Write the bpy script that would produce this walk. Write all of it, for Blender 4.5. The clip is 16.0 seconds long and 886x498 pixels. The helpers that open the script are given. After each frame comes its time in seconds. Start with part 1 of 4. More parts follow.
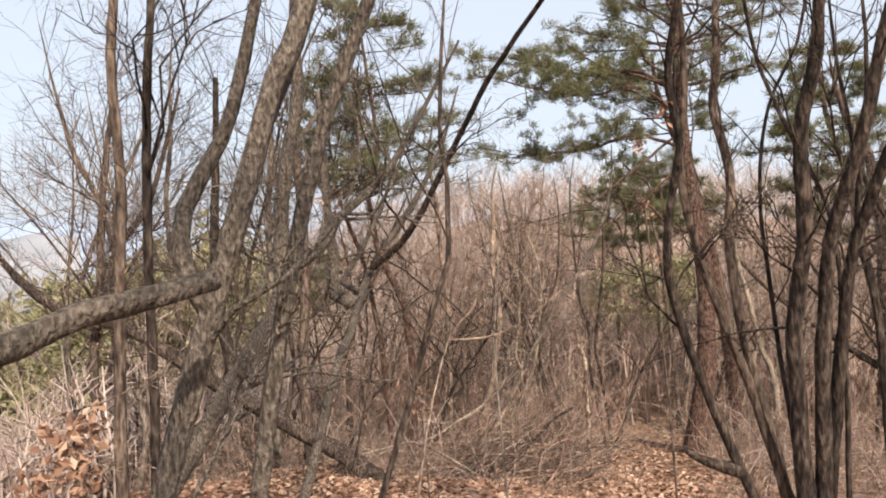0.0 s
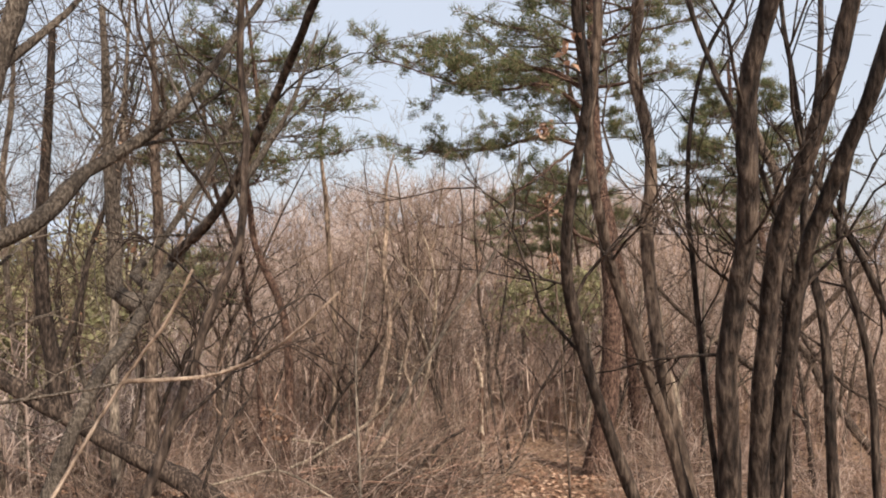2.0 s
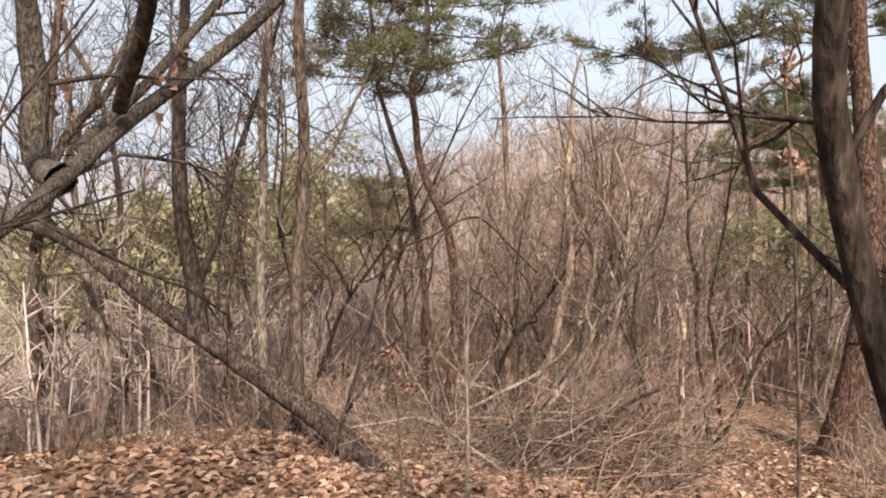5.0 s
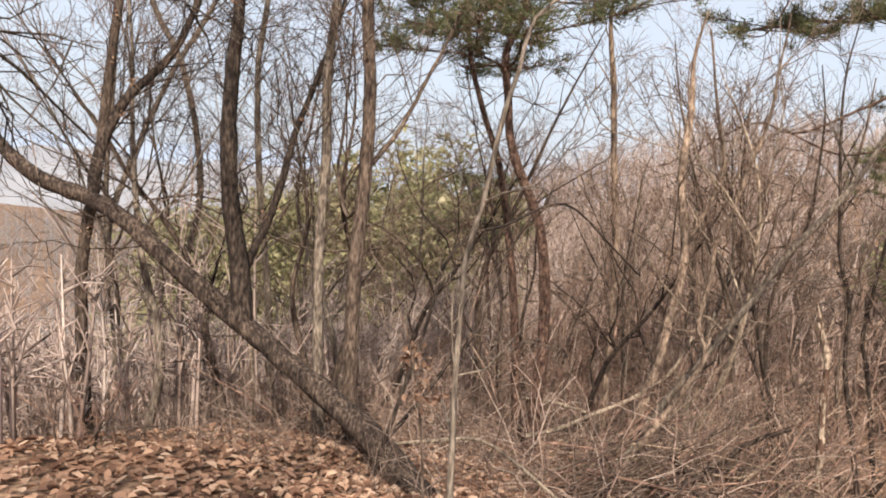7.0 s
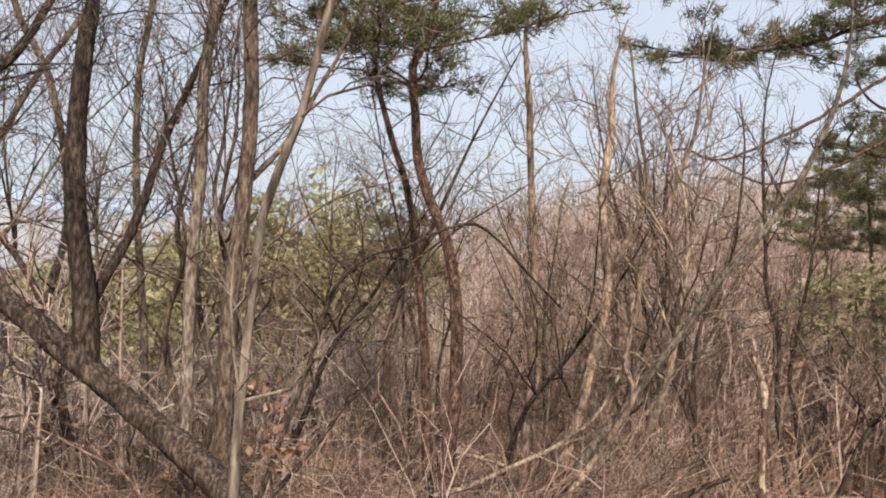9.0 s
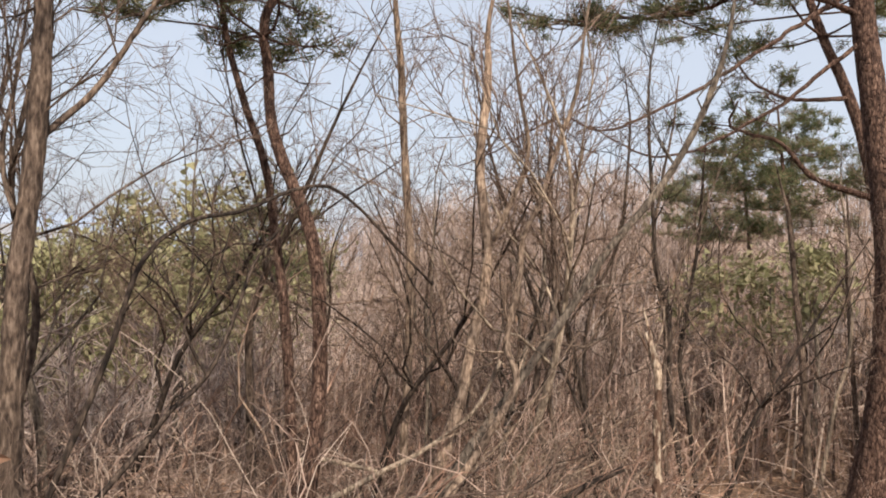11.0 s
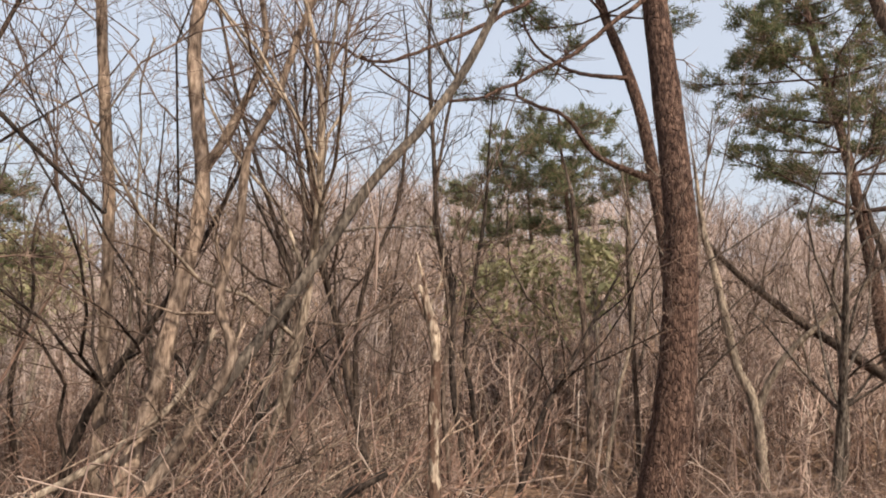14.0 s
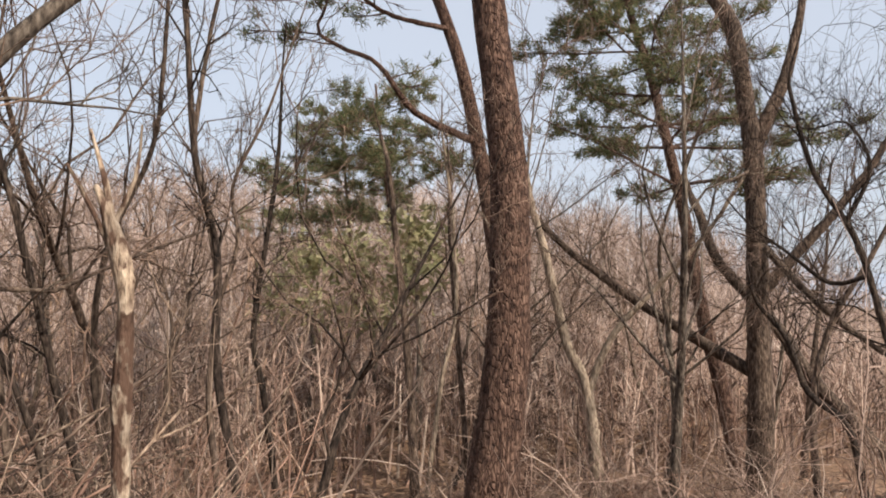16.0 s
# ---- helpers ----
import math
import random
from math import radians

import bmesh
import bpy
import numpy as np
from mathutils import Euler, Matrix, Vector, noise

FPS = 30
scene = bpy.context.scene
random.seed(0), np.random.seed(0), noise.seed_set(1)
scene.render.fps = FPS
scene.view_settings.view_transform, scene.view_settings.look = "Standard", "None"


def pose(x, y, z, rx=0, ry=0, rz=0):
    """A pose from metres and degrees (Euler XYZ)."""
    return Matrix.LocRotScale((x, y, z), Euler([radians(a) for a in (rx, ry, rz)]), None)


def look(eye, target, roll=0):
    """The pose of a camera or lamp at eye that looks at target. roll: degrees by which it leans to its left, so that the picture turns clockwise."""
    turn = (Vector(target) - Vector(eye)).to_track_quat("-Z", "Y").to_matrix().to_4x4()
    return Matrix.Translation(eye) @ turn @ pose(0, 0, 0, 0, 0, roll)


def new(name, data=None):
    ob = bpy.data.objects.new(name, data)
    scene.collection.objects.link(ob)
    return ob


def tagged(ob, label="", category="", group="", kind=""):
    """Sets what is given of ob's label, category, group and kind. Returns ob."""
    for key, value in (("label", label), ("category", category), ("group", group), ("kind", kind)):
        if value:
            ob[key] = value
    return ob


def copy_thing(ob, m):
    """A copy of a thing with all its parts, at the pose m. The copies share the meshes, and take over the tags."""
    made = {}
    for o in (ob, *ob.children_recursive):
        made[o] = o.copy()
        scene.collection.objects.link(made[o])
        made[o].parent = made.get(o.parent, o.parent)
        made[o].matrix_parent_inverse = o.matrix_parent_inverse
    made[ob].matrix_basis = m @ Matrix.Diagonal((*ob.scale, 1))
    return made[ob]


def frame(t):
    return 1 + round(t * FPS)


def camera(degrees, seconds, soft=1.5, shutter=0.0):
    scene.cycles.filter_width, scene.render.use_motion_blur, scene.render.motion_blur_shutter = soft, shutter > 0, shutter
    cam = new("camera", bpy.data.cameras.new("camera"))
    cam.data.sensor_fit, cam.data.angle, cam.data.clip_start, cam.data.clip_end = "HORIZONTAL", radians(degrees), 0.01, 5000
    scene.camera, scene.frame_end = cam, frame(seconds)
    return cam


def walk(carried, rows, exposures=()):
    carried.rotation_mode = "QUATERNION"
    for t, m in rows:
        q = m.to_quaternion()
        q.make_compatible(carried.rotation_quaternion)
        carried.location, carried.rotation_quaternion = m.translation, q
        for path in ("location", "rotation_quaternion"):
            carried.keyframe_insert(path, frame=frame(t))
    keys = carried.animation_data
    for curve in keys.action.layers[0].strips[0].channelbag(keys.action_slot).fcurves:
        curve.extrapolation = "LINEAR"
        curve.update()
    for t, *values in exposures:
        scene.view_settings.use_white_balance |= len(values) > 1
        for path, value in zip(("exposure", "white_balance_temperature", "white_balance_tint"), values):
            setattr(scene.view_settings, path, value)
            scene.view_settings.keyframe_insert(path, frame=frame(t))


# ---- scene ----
cam = camera(63.7, 16.0, soft=1.9)
PATH = [
    (0, (0.043, 0.522, 1.184), (-0.204, 2.507, 1.151), -1.2),
    (0.5, (0.082, 0.712, 1.158), (-0.063, 2.707, 1.126), 0.3),
    (1, (0.146, 1.023, 1.135), (0.105, 3.022, 1.113), 0.6),
    (1.5, (0.218, 1.345, 1.105), (0.225, 3.344, 1.045), 2.2),
    (2, (0.282, 1.626, 1.087), (0.273, 3.626, 1.073), 1.2),
    (2.5, (0.336, 1.873, 1.076), (0.267, 3.872, 1.082), 0.3),
    (3, (0.389, 2.114, 1.07), (0.251, 4.109, 1.09), -0.5),
    (3.5, (0.445, 2.365, 1.067), (0.227, 4.353, 1.052), -1.1),
    (4, (0.524, 2.571, 0.975), (0.195, 4.543, 0.912), -0.2),
    (4.5, (0.512, 2.893, 0.92), (0.056, 4.835, 0.78), 1.2),
    (5, (0.52, 3.128, 0.836), (-0.069, 5.03, 0.64), 1.7),
    (5.2, (0.526, 3.237, 0.809), (-0.095, 5.128, 0.612), 2.2),
    (7.3, (0.607, 4.355, 0.528), (-0.329, 6.114, 0.359), 3.4),
    (7.5, (0.572, 4.423, 0.491), (-0.355, 6.189, 0.341), 3.6),
    (8, (0.456, 4.65, 0.404), (-0.425, 6.441, 0.27), 3.7),
    (8.5, (0.492, 4.872, 0.317), (-0.353, 6.682, 0.228), 3.5),
    (9, (0.47, 5.036, 0.328), (-0.275, 6.892, 0.309), 3.5),
    (9.5, (0.412, 5.253, 0.217), (-0.223, 7.149, 0.263), 3.0),
    (10, (0.438, 5.405, 0.136), (-0.101, 7.33, 0.191), 3.1),
    (10.2, (0.478, 5.518, 0.125), (-0.041, 7.449, 0.175), 3.0),
    (12.3, (0.48, 6.332, -0.122), (0.112, 8.298, -0.145), 1.8),
    (12.5, (0.543, 6.446, -0.177), (0.217, 8.42, -0.195), 2.0),
    (13, (0.573, 6.745, -0.243), (0.386, 8.736, -0.225), 2.3),
    (13.5, (0.571, 7.047, -0.292), (0.53, 9.046, -0.239), 2.2),
    (14, (0.627, 7.319, -0.362), (0.721, 9.315, -0.273), 2.2),
    (14.5, (0.678, 7.686, -0.497), (0.888, 9.672, -0.396), 2.0),
    (15, (0.761, 7.966, -0.545), (1.061, 9.939, -0.42), 1.4),
    (15.5, (0.891, 8.27, -0.568), (1.316, 10.22, -0.448), 1.1),
    (16, (1.065, 8.637, -0.676), (1.633, 10.551, -0.563), 0.7),
]
walk(cam, [(t, look(eye, target, roll)) for t, eye, target, roll in PATH],
     exposures=[(0, 0.42), (1.5, 0.20), (3.5, 0.26), (5, 0.46), (8, 0.28), (16, 0.14)])

# ---- sky, sun, exposure ----
SUN_ELEV, SUN_AZ = 42.0, 150.0        # azimuth from +y towards +x
world = bpy.data.worlds.new("world")
scene.world = world
world.use_nodes = True
wn = world.node_tree.nodes
wl = world.node_tree.links
sky = wn.new("ShaderNodeTexSky")
sky.sky_type = "NISHITA"
sky.sun_disc = False
sky.sun_elevation = radians(SUN_ELEV)
sky.sun_rotation = radians(SUN_AZ)
sky.air_density, sky.dust_density, sky.ozone_density = 1.0, 4.0, 1.6
haze = wn.new("ShaderNodeMixRGB")
haze.inputs[0].default_value = 0.6
haze.inputs[2].default_value = (9.2, 9.8, 11.0, 1)
wl.new(sky.outputs[0], haze.inputs[1])
wl.new(haze.outputs[0], wn["Background"].inputs[0])
wn["Background"].inputs[1].default_value = 0.095
sun = new("sun", bpy.data.lights.new("sun", "SUN"))
sun.data.energy, sun.data.angle, sun.data.color = 4.8, radians(2.0), (1.0, 0.92, 0.82)
az, el = radians(SUN_AZ), radians(SUN_ELEV)
sun.matrix_world = look((20 * math.sin(az), 20 * math.cos(az), 25), (20 * math.sin(az) - math.sin(az) * math.cos(el), 20 * math.cos(az) - math.cos(az) * math.cos(el), 25 - math.sin(el)))


# ---- materials ----
def shader(name, rough=0.9):
    m = bpy.data.materials.new(name)
    m.use_nodes = True
    n, l = m.node_tree.nodes, m.node_tree.links
    b = n["Principled BSDF"]
    b.inputs["Roughness"].default_value = rough
    b.inputs["Specular IOR Level"].default_value = 0.2
    return m, n, l, b


def ramp(n, stops):
    r = n.new("ShaderNodeValToRGB")
    e = r.color_ramp.elements
    while len(e) < len(stops):
        e.new(0.5)
    for k, (p, c) in zip(e, stops):
        k.position, k.color = p, (*c, 1)
    return r


def noise_tex(n, l, scale, detail=6, stretch=None, coord="Object"):
    c = n.new("ShaderNodeTexCoord")
    t = n.new("ShaderNodeTexNoise")
    t.inputs["Scale"].default_value, t.inputs["Detail"].default_value = scale, detail
    if stretch:
        mp = n.new("ShaderNodeMapping")
        mp.inputs["Scale"].default_value = stretch
        l.new(c.outputs[coord], mp.inputs[0])
        l.new(mp.outputs[0], t.inputs["Vector"])
    else:
        l.new(c.outputs[coord], t.inputs["Vector"])
    return t


def bark_mat(name, dark, mid, light, fine=46, stretch=(1, 1, 0.3), bump=0.9, patch=None):
    """Bark: streaks along the stem, blotches of lichen, a little difference from tree to tree."""
    m, n, l, b = shader(name)
    t1 = noise_tex(n, l, fine, 8, stretch)
    r = ramp(n, [(0.33, dark), (0.5, mid), (0.68, light)])
    l.new(t1.outputs[0], r.inputs[0])
    t2 = noise_tex(n, l, 6.5, 5, (1, 1, 0.5))
    r2 = ramp(n, [(0.38, (0.62, 0.60, 0.58)), (0.64, (1.28, 1.24, 1.16))])
    l.new(t2.outputs[0], r2.inputs[0])
    mul = n.new("ShaderNodeMixRGB")
    mul.blend_type = "MULTIPLY"
    mul.inputs[0].default_value = 1
    l.new(r.outputs[0], mul.inputs[1])
    l.new(r2.outputs[0], mul.inputs[2])
    info = n.new("ShaderNodeObjectInfo")
    hsv = n.new("ShaderNodeHueSaturation")
    mr = n.new("ShaderNodeMapRange")
    mr.inputs[3].default_value, mr.inputs[4].default_value = 0.75, 1.3
    l.new(info.outputs["Random"], mr.inputs[0])
    l.new(mr.outputs[0], hsv.inputs["Value"])
    l.new(mul.outputs[0], hsv.inputs["Color"])
    last = hsv.outputs[0]
    if patch:
        t3 = noise_tex(n, l, 22, 5, (1, 1, 0.5))
        r3 = ramp(n, [(0.49, (0, 0, 0)), (0.54, (1, 1, 1))])
        l.new(t3.outputs[0], r3.inputs[0])
        mx = n.new("ShaderNodeMixRGB")
        mx.inputs[2].default_value = (*patch, 1)
        l.new(r3.outputs[0], mx.inputs[0])
        l.new(last, mx.inputs[1])
        last = mx.outputs[0]
    l.new(last, b.inputs["Base Color"])
    bp = n.new("ShaderNodeBump")
    bp.inputs["Strength"].default_value, bp.inputs["Distance"].default_value = bump, 0.03
    mix = n.new("ShaderNodeMath")
    mix.operation = "ADD"
    l.new(t1.outputs[0], mix.inputs[0])
    l.new(t2.outputs[0], mix.inputs[1])
    l.new(mix.outputs[0], bp.inputs["Height"])
    l.new(bp.outputs[0], b.inputs["Normal"])
    return m


def pine_bark():
    """Plates of reddish bark with dark cracks, greyer towards the foot."""
    m, n, l, b = shader("pine_bark")
    c = n.new("ShaderNodeTexCoord")
    mp = n.new("ShaderNodeMapping")
    mp.inputs["Scale"].default_value = (1, 1, 0.28)
    l.new(c.outputs["Object"], mp.inputs[0])
    v = n.new("ShaderNodeTexVoronoi")
    v.feature = "DISTANCE_TO_EDGE"
    v.inputs["Scale"].default_value = 46
    l.new(mp.outputs[0], v.inputs["Vector"])
    t = noise_tex(n, l, 30, 8, (1, 1, 0.4))
    r = ramp(n, [(0.33, (0.052, 0.030, 0.023)), (0.5, (0.145, 0.084, 0.061)), (0.67, (0.27, 0.168, 0.122))])
    l.new(t.outputs[0], r.inputs[0])
    e = ramp(n, [(0.0, (0.25, 0.22, 0.2)), (0.18, (1, 1, 1))])
    l.new(v.outputs[0], e.inputs[0])
    mul = n.new("ShaderNodeMixRGB")
    mul.blend_type = "MULTIPLY"
    mul.inputs[0].default_value = 0.6
    l.new(r.outputs[0], mul.inputs[1])
    l.new(e.outputs[0], mul.inputs[2])
    l.new(mul.outputs[0], b.inputs["Base Color"])
    bp = n.new("ShaderNodeBump")
    bp.inputs["Strength"].default_value, bp.inputs["Distance"].default_value = 0.9, 0.02
    l.new(e.outputs[0], bp.inputs["Height"])
    l.new(bp.outputs[0], b.inputs["Normal"])
    return m


def island_mat(name, stops, rough=0.85, thin=0.0):
    """Colour that differs from piece to piece of one mesh (leaves, needles, stalks)."""
    m, n, l, b = shader(name, rough)
    g = n.new("ShaderNodeNewGeometry")
    r = ramp(n, stops)
    l.new(g.outputs["Random Per Island"], r.inputs[0])
    t = noise_tex(n, l, 0.9, 3)
    r2 = ramp(n, [(0.3, (0.72, 0.72, 0.72)), (0.7, (1.2, 1.2, 1.2))])
    l.new(t.outputs[0], r2.inputs[0])
    mul = n.new("ShaderNodeMixRGB")
    mul.blend_type = "MULTIPLY"
    mul.inputs[0].default_value = 1
    l.new(r.outputs[0], mul.inputs[1])
    l.new(r2.outputs[0], mul.inputs[2])
    l.new(mul.outputs[0], b.inputs["Base Color"])
    if thin:
        tr = n.new("ShaderNodeBsdfTranslucent")
        l.new(mul.outputs[0], tr.inputs[0])
        mx = n.new("ShaderNodeMixShader")
        mx.inputs[0].default_value = thin
        l.new(b.outputs[0], mx.inputs[1])
        l.new(tr.outputs[0], mx.inputs[2])
        l.new(mx.outputs[0], n["Material Output"].inputs[0])
    return m


def ground_mat():
    """Soil under leaf litter: tan and rust blotches with fine leaf-size mottling."""
    m, n, l, b = shader("forest_floor", 0.95)
    t1 = noise_tex(n, l, 14, 8)
    r1 = ramp(n, [(0.36, (0.09, 0.055, 0.036)), (0.5, (0.23, 0.145, 0.095)), (0.64, (0.38, 0.25, 0.16))])
    l.new(t1.outputs[0], r1.inputs[0])
    t2 = noise_tex(n, l, 0.7, 4)
    r2 = ramp(n, [(0.35, (0.75, 0.72, 0.70)), (0.65, (1.12, 1.08, 1.04))])
    l.new(t2.outputs[0], r2.inputs[0])
    mul = n.new("ShaderNodeMixRGB")
    mul.blend_type = "MULTIPLY"
    mul.inputs[0].default_value = 1
    l.new(r1.outputs[0], mul.inputs[1])
    l.new(r2.outputs[0], mul.inputs[2])
    l.new(mul.outputs[0], b.inputs["Base Color"])
    bp = n.new("ShaderNodeBump")
    bp.inputs["Strength"].default_value, bp.inputs["Distance"].default_value = 0.8, 0.04
    l.new(t1.outputs[0], bp.inputs["Height"])
    l.new(bp.outputs[0], b.inputs["Normal"])
    return m


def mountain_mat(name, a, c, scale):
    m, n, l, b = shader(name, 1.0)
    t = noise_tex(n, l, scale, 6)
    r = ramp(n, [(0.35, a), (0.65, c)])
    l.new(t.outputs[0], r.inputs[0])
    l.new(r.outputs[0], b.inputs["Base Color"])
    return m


BARK = {
    "brown": bark_mat("brown_bark", (0.040, 0.028, 0.022), (0.112, 0.080, 0.062), (0.215, 0.162, 0.128)),
    "dark": bark_mat("dark_bark", (0.016, 0.012, 0.010), (0.048, 0.034, 0.027), (0.125, 0.094, 0.075)),
    "grey": bark_mat("grey_bark", (0.055, 0.043, 0.035), (0.155, 0.124, 0.100), (0.290, 0.240, 0.195)),
    "tan": bark_mat("tan_bark", (0.085, 0.058, 0.043), (0.235, 0.170, 0.128), (0.40, 0.305, 0.235)),
    "rough": bark_mat("rough_bark", (0.058, 0.046, 0.037), (0.125, 0.100, 0.081), (0.225, 0.185, 0.152), fine=130, stretch=(1, 1, 0.4), bump=1.0),
    "pale": bark_mat("pale_bark", (0.130, 0.100, 0.075), (0.300, 0.235, 0.180), (0.450, 0.370, 0.290)),
    "dead": bark_mat("flaking_bark", (0.15, 0.105, 0.078), (0.34, 0.26, 0.195), (0.50, 0.41, 0.32), fine=60, patch=(0.12, 0.070, 0.048)),
}
TWIG = bark_mat("twig_bark", (0.075, 0.050, 0.039), (0.190, 0.130, 0.100), (0.330, 0.235, 0.185), fine=12, bump=0.1)
BRUSH = [
    bark_mat("brush_bark_tan", (0.15, 0.100, 0.076), (0.33, 0.228, 0.175), (0.50, 0.37, 0.29), fine=12, bump=0.1),
    bark_mat("brush_bark_rust", (0.12, 0.070, 0.052), (0.28, 0.172, 0.130), (0.44, 0.290, 0.222), fine=12, bump=0.1),
    bark_mat("brush_bark_dark", (0.045, 0.032, 0.026), (0.105, 0.075, 0.060), (0.20, 0.15, 0.12), fine=12, bump=0.1),
]
WOODS = island_mat("mixed_brush", [(0.0, (0.08, 0.054, 0.043)), (0.3, (0.23, 0.150, 0.115)), (0.6, (0.36, 0.245, 0.19)), (0.85, (0.48, 0.345, 0.27)), (1.0, (0.58, 0.46, 0.37))], 0.9)
# mixed brush tones lifted and greyed: distance haze painted into the slopes
HAZE_TINT_WOODS = island_mat("hazed_slope_brush", [(0.0, (0.17, 0.125, 0.105)), (0.3, (0.31, 0.225, 0.185)), (0.7, (0.46, 0.345, 0.285)), (1.0, (0.60, 0.48, 0.41))], 0.9)
# greyest tones of all: thicker haze put into the valley woods' own colour
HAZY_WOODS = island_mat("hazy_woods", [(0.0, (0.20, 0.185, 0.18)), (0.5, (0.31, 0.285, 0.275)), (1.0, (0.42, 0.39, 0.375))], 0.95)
PINE_BARK = pine_bark()
NEEDLE = island_mat("pine_needles", [(0.0, (0.07, 0.085, 0.042)), (0.45, (0.15, 0.165, 0.074)), (0.78, (0.25, 0.245, 0.115)), (0.9, (0.33, 0.24, 0.15)), (1.0, (0.36, 0.235, 0.155))], 0.55, 0.35)
GREEN_LEAF = island_mat("spring_leaves", [(0.0, (0.21, 0.20, 0.10)), (0.6, (0.35, 0.32, 0.165)), (1.0, (0.45, 0.38, 0.24))], 0.7, 0.3)
LITTER = island_mat("dry_leaves", [(0.0, (0.12, 0.060, 0.038)), (0.35, (0.28, 0.155, 0.098)), (0.7, (0.43, 0.260, 0.170)), (1.0, (0.58, 0.41, 0.29))], 0.75, 0.15)
STALK = island_mat("dry_stalks", [(0.0, (0.075, 0.050, 0.039)), (0.5, (0.21, 0.142, 0.106)), (0.9, (0.35, 0.25, 0.192)), (1.0, (0.47, 0.36, 0.28))], 0.9)
FLOOR = ground_mat()


# ---- mesh helpers ----
class Geo:
    """Vertices and faces of one mesh, gathered piece by piece."""

    def __init__(self):
        self.v, self.f, self.n = [], [], 0

    def add(self, verts, faces):
        self.v.append(np.asarray(verts, float).reshape(-1, 3))
        self.f.extend([tuple(i + self.n for i in f) for f in faces])
        self.n += len(self.v[-1])

    def mesh(self, name, material, smooth=True):
        me = bpy.data.meshes.new(name)
        me.from_pydata(np.concatenate(self.v).tolist() if self.v else [], [], self.f)
        me.materials.append(material)
        if smooth:
            me.shade_smooth()
        return me


RINGS = {}


def tube_faces(k, sides):
    if (k, sides) not in RINGS:
        RINGS[k, sides] = [(i * sides + j, i * sides + (j + 1) % sides, (i + 1) * sides + (j + 1) % sides, (i + 1) * sides + j) for i in range(k - 1) for j in range(sides)] + [tuple((k - 1) * sides + j for j in range(sides))]
    return RINGS[k, sides]


def tube(g, pts, radii, sides, rough=0.0, rng=None):
    """A stem along pts with a radius at each point; rough: how uneven its skin is."""
    pts, radii = np.asarray(pts, float), np.asarray(radii, float)
    d = np.gradient(pts, axis=0)
    d /= np.linalg.norm(d, axis=1)[:, None] + 1e-9
    ref = np.array([1.0, 0, 0]) if abs(d[0][0]) < 0.8 else np.array([0, 1.0, 0])
    u = np.cross(d, ref)
    u /= np.linalg.norm(u, axis=1)[:, None] + 1e-9
    w = np.cross(d, u)
    a = np.linspace(0, 2 * np.pi, sides, endpoint=False)
    r = radii[:, None] * np.ones(sides)
    if rough:
        r = r * (1 + rough * rng.normal(size=r.shape))
    ring = pts[:, None] + r[..., None] * (np.cos(a)[:, None] * u[:, None] + np.sin(a)[:, None] * w[:, None])
    g.add(ring.reshape(-1, 3), tube_faces(len(pts), sides))


def spline(pts, step):
    """A smooth line through pts, cut about every step metres."""
    p = np.asarray(pts, float)
    p = np.vstack([2 * p[0] - p[1], p, 2 * p[-1] - p[-2]])
    out = []
    for i in range(1, len(p) - 2):
        k = max(2, int(np.linalg.norm(p[i + 1] - p[i]) / step))
        t = np.linspace(0, 1, k, endpoint=False)[:, None]
        out.append(0.5 * (2 * p[i] + (p[i + 1] - p[i - 1]) * t + (2 * p[i - 1] - 5 * p[i] + 4 * p[i + 1] - p[i + 2]) * t**2 + (3 * p[i] - p[i - 1] - 3 * p[i + 1] + p[i + 2]) * t**3))
    out.append(p[-2][None])
    return np.concatenate(out)


def part(name, data, parent, label=""):
    ob = new(name, data)
    ob.parent = parent
    return tagged(ob, label)


def twig(g, rng, at, way, length, radius, depth, sides=4, rise=0.25):
    """A bent twig that carries smaller ones."""
    k = 5 if depth > 0 else 3
    p, pts = np.array(at, float), [np.array(at, float)]
    d = way / np.linalg.norm(way)
    for i in range(k - 1):
        d = d + rng.normal(0, 0.31, 3) + (0, 0, rise / k)
        d /= np.linalg.norm(d)
        p = p + d * length / (k - 1)
        pts.append(p)
    tube(g, pts, np.linspace(radius, max(0.0012, radius * 0.3), k), sides)
    if depth > 0:
        for j in range(int(rng.integers(3, 6))):
            s = rng.uniform(0.25, 0.97) * (k - 1)
            i = min(int(s), k - 2)
            q = pts[i] + (pts[i + 1] - pts[i]) * (s - i)
            side = rng.normal(size=3)
            side -= d * side.dot(d)
            side /= np.linalg.norm(side)
            out = (pts[i + 1] - pts[i]) / np.linalg.norm(pts[i + 1] - pts[i]) + side * rng.uniform(0.5, 1.0)
            twig(g, rng, q, out, length * rng.uniform(0.35, 0.6), max(0.0014, radius * 0.55), depth - 1, 3, rise)


# ---- the lie of the land ----
PROFILE_Y = (-60, -20, 0.5, 3.1, 4.65, 5.4, 6.4, 8.6, 11.0, 13.7, 20, 26, 35, 46, 60, 95, 160, 500, 4000)
PROFILE_Z = (8, 2.5, -0.15, -0.56, -0.98, -1.25, -1.56, -2.05, -2.4, -2.8, -3.7, -3.4, -1.0, 1.9, 2.6, -4, -35, -60, -60)


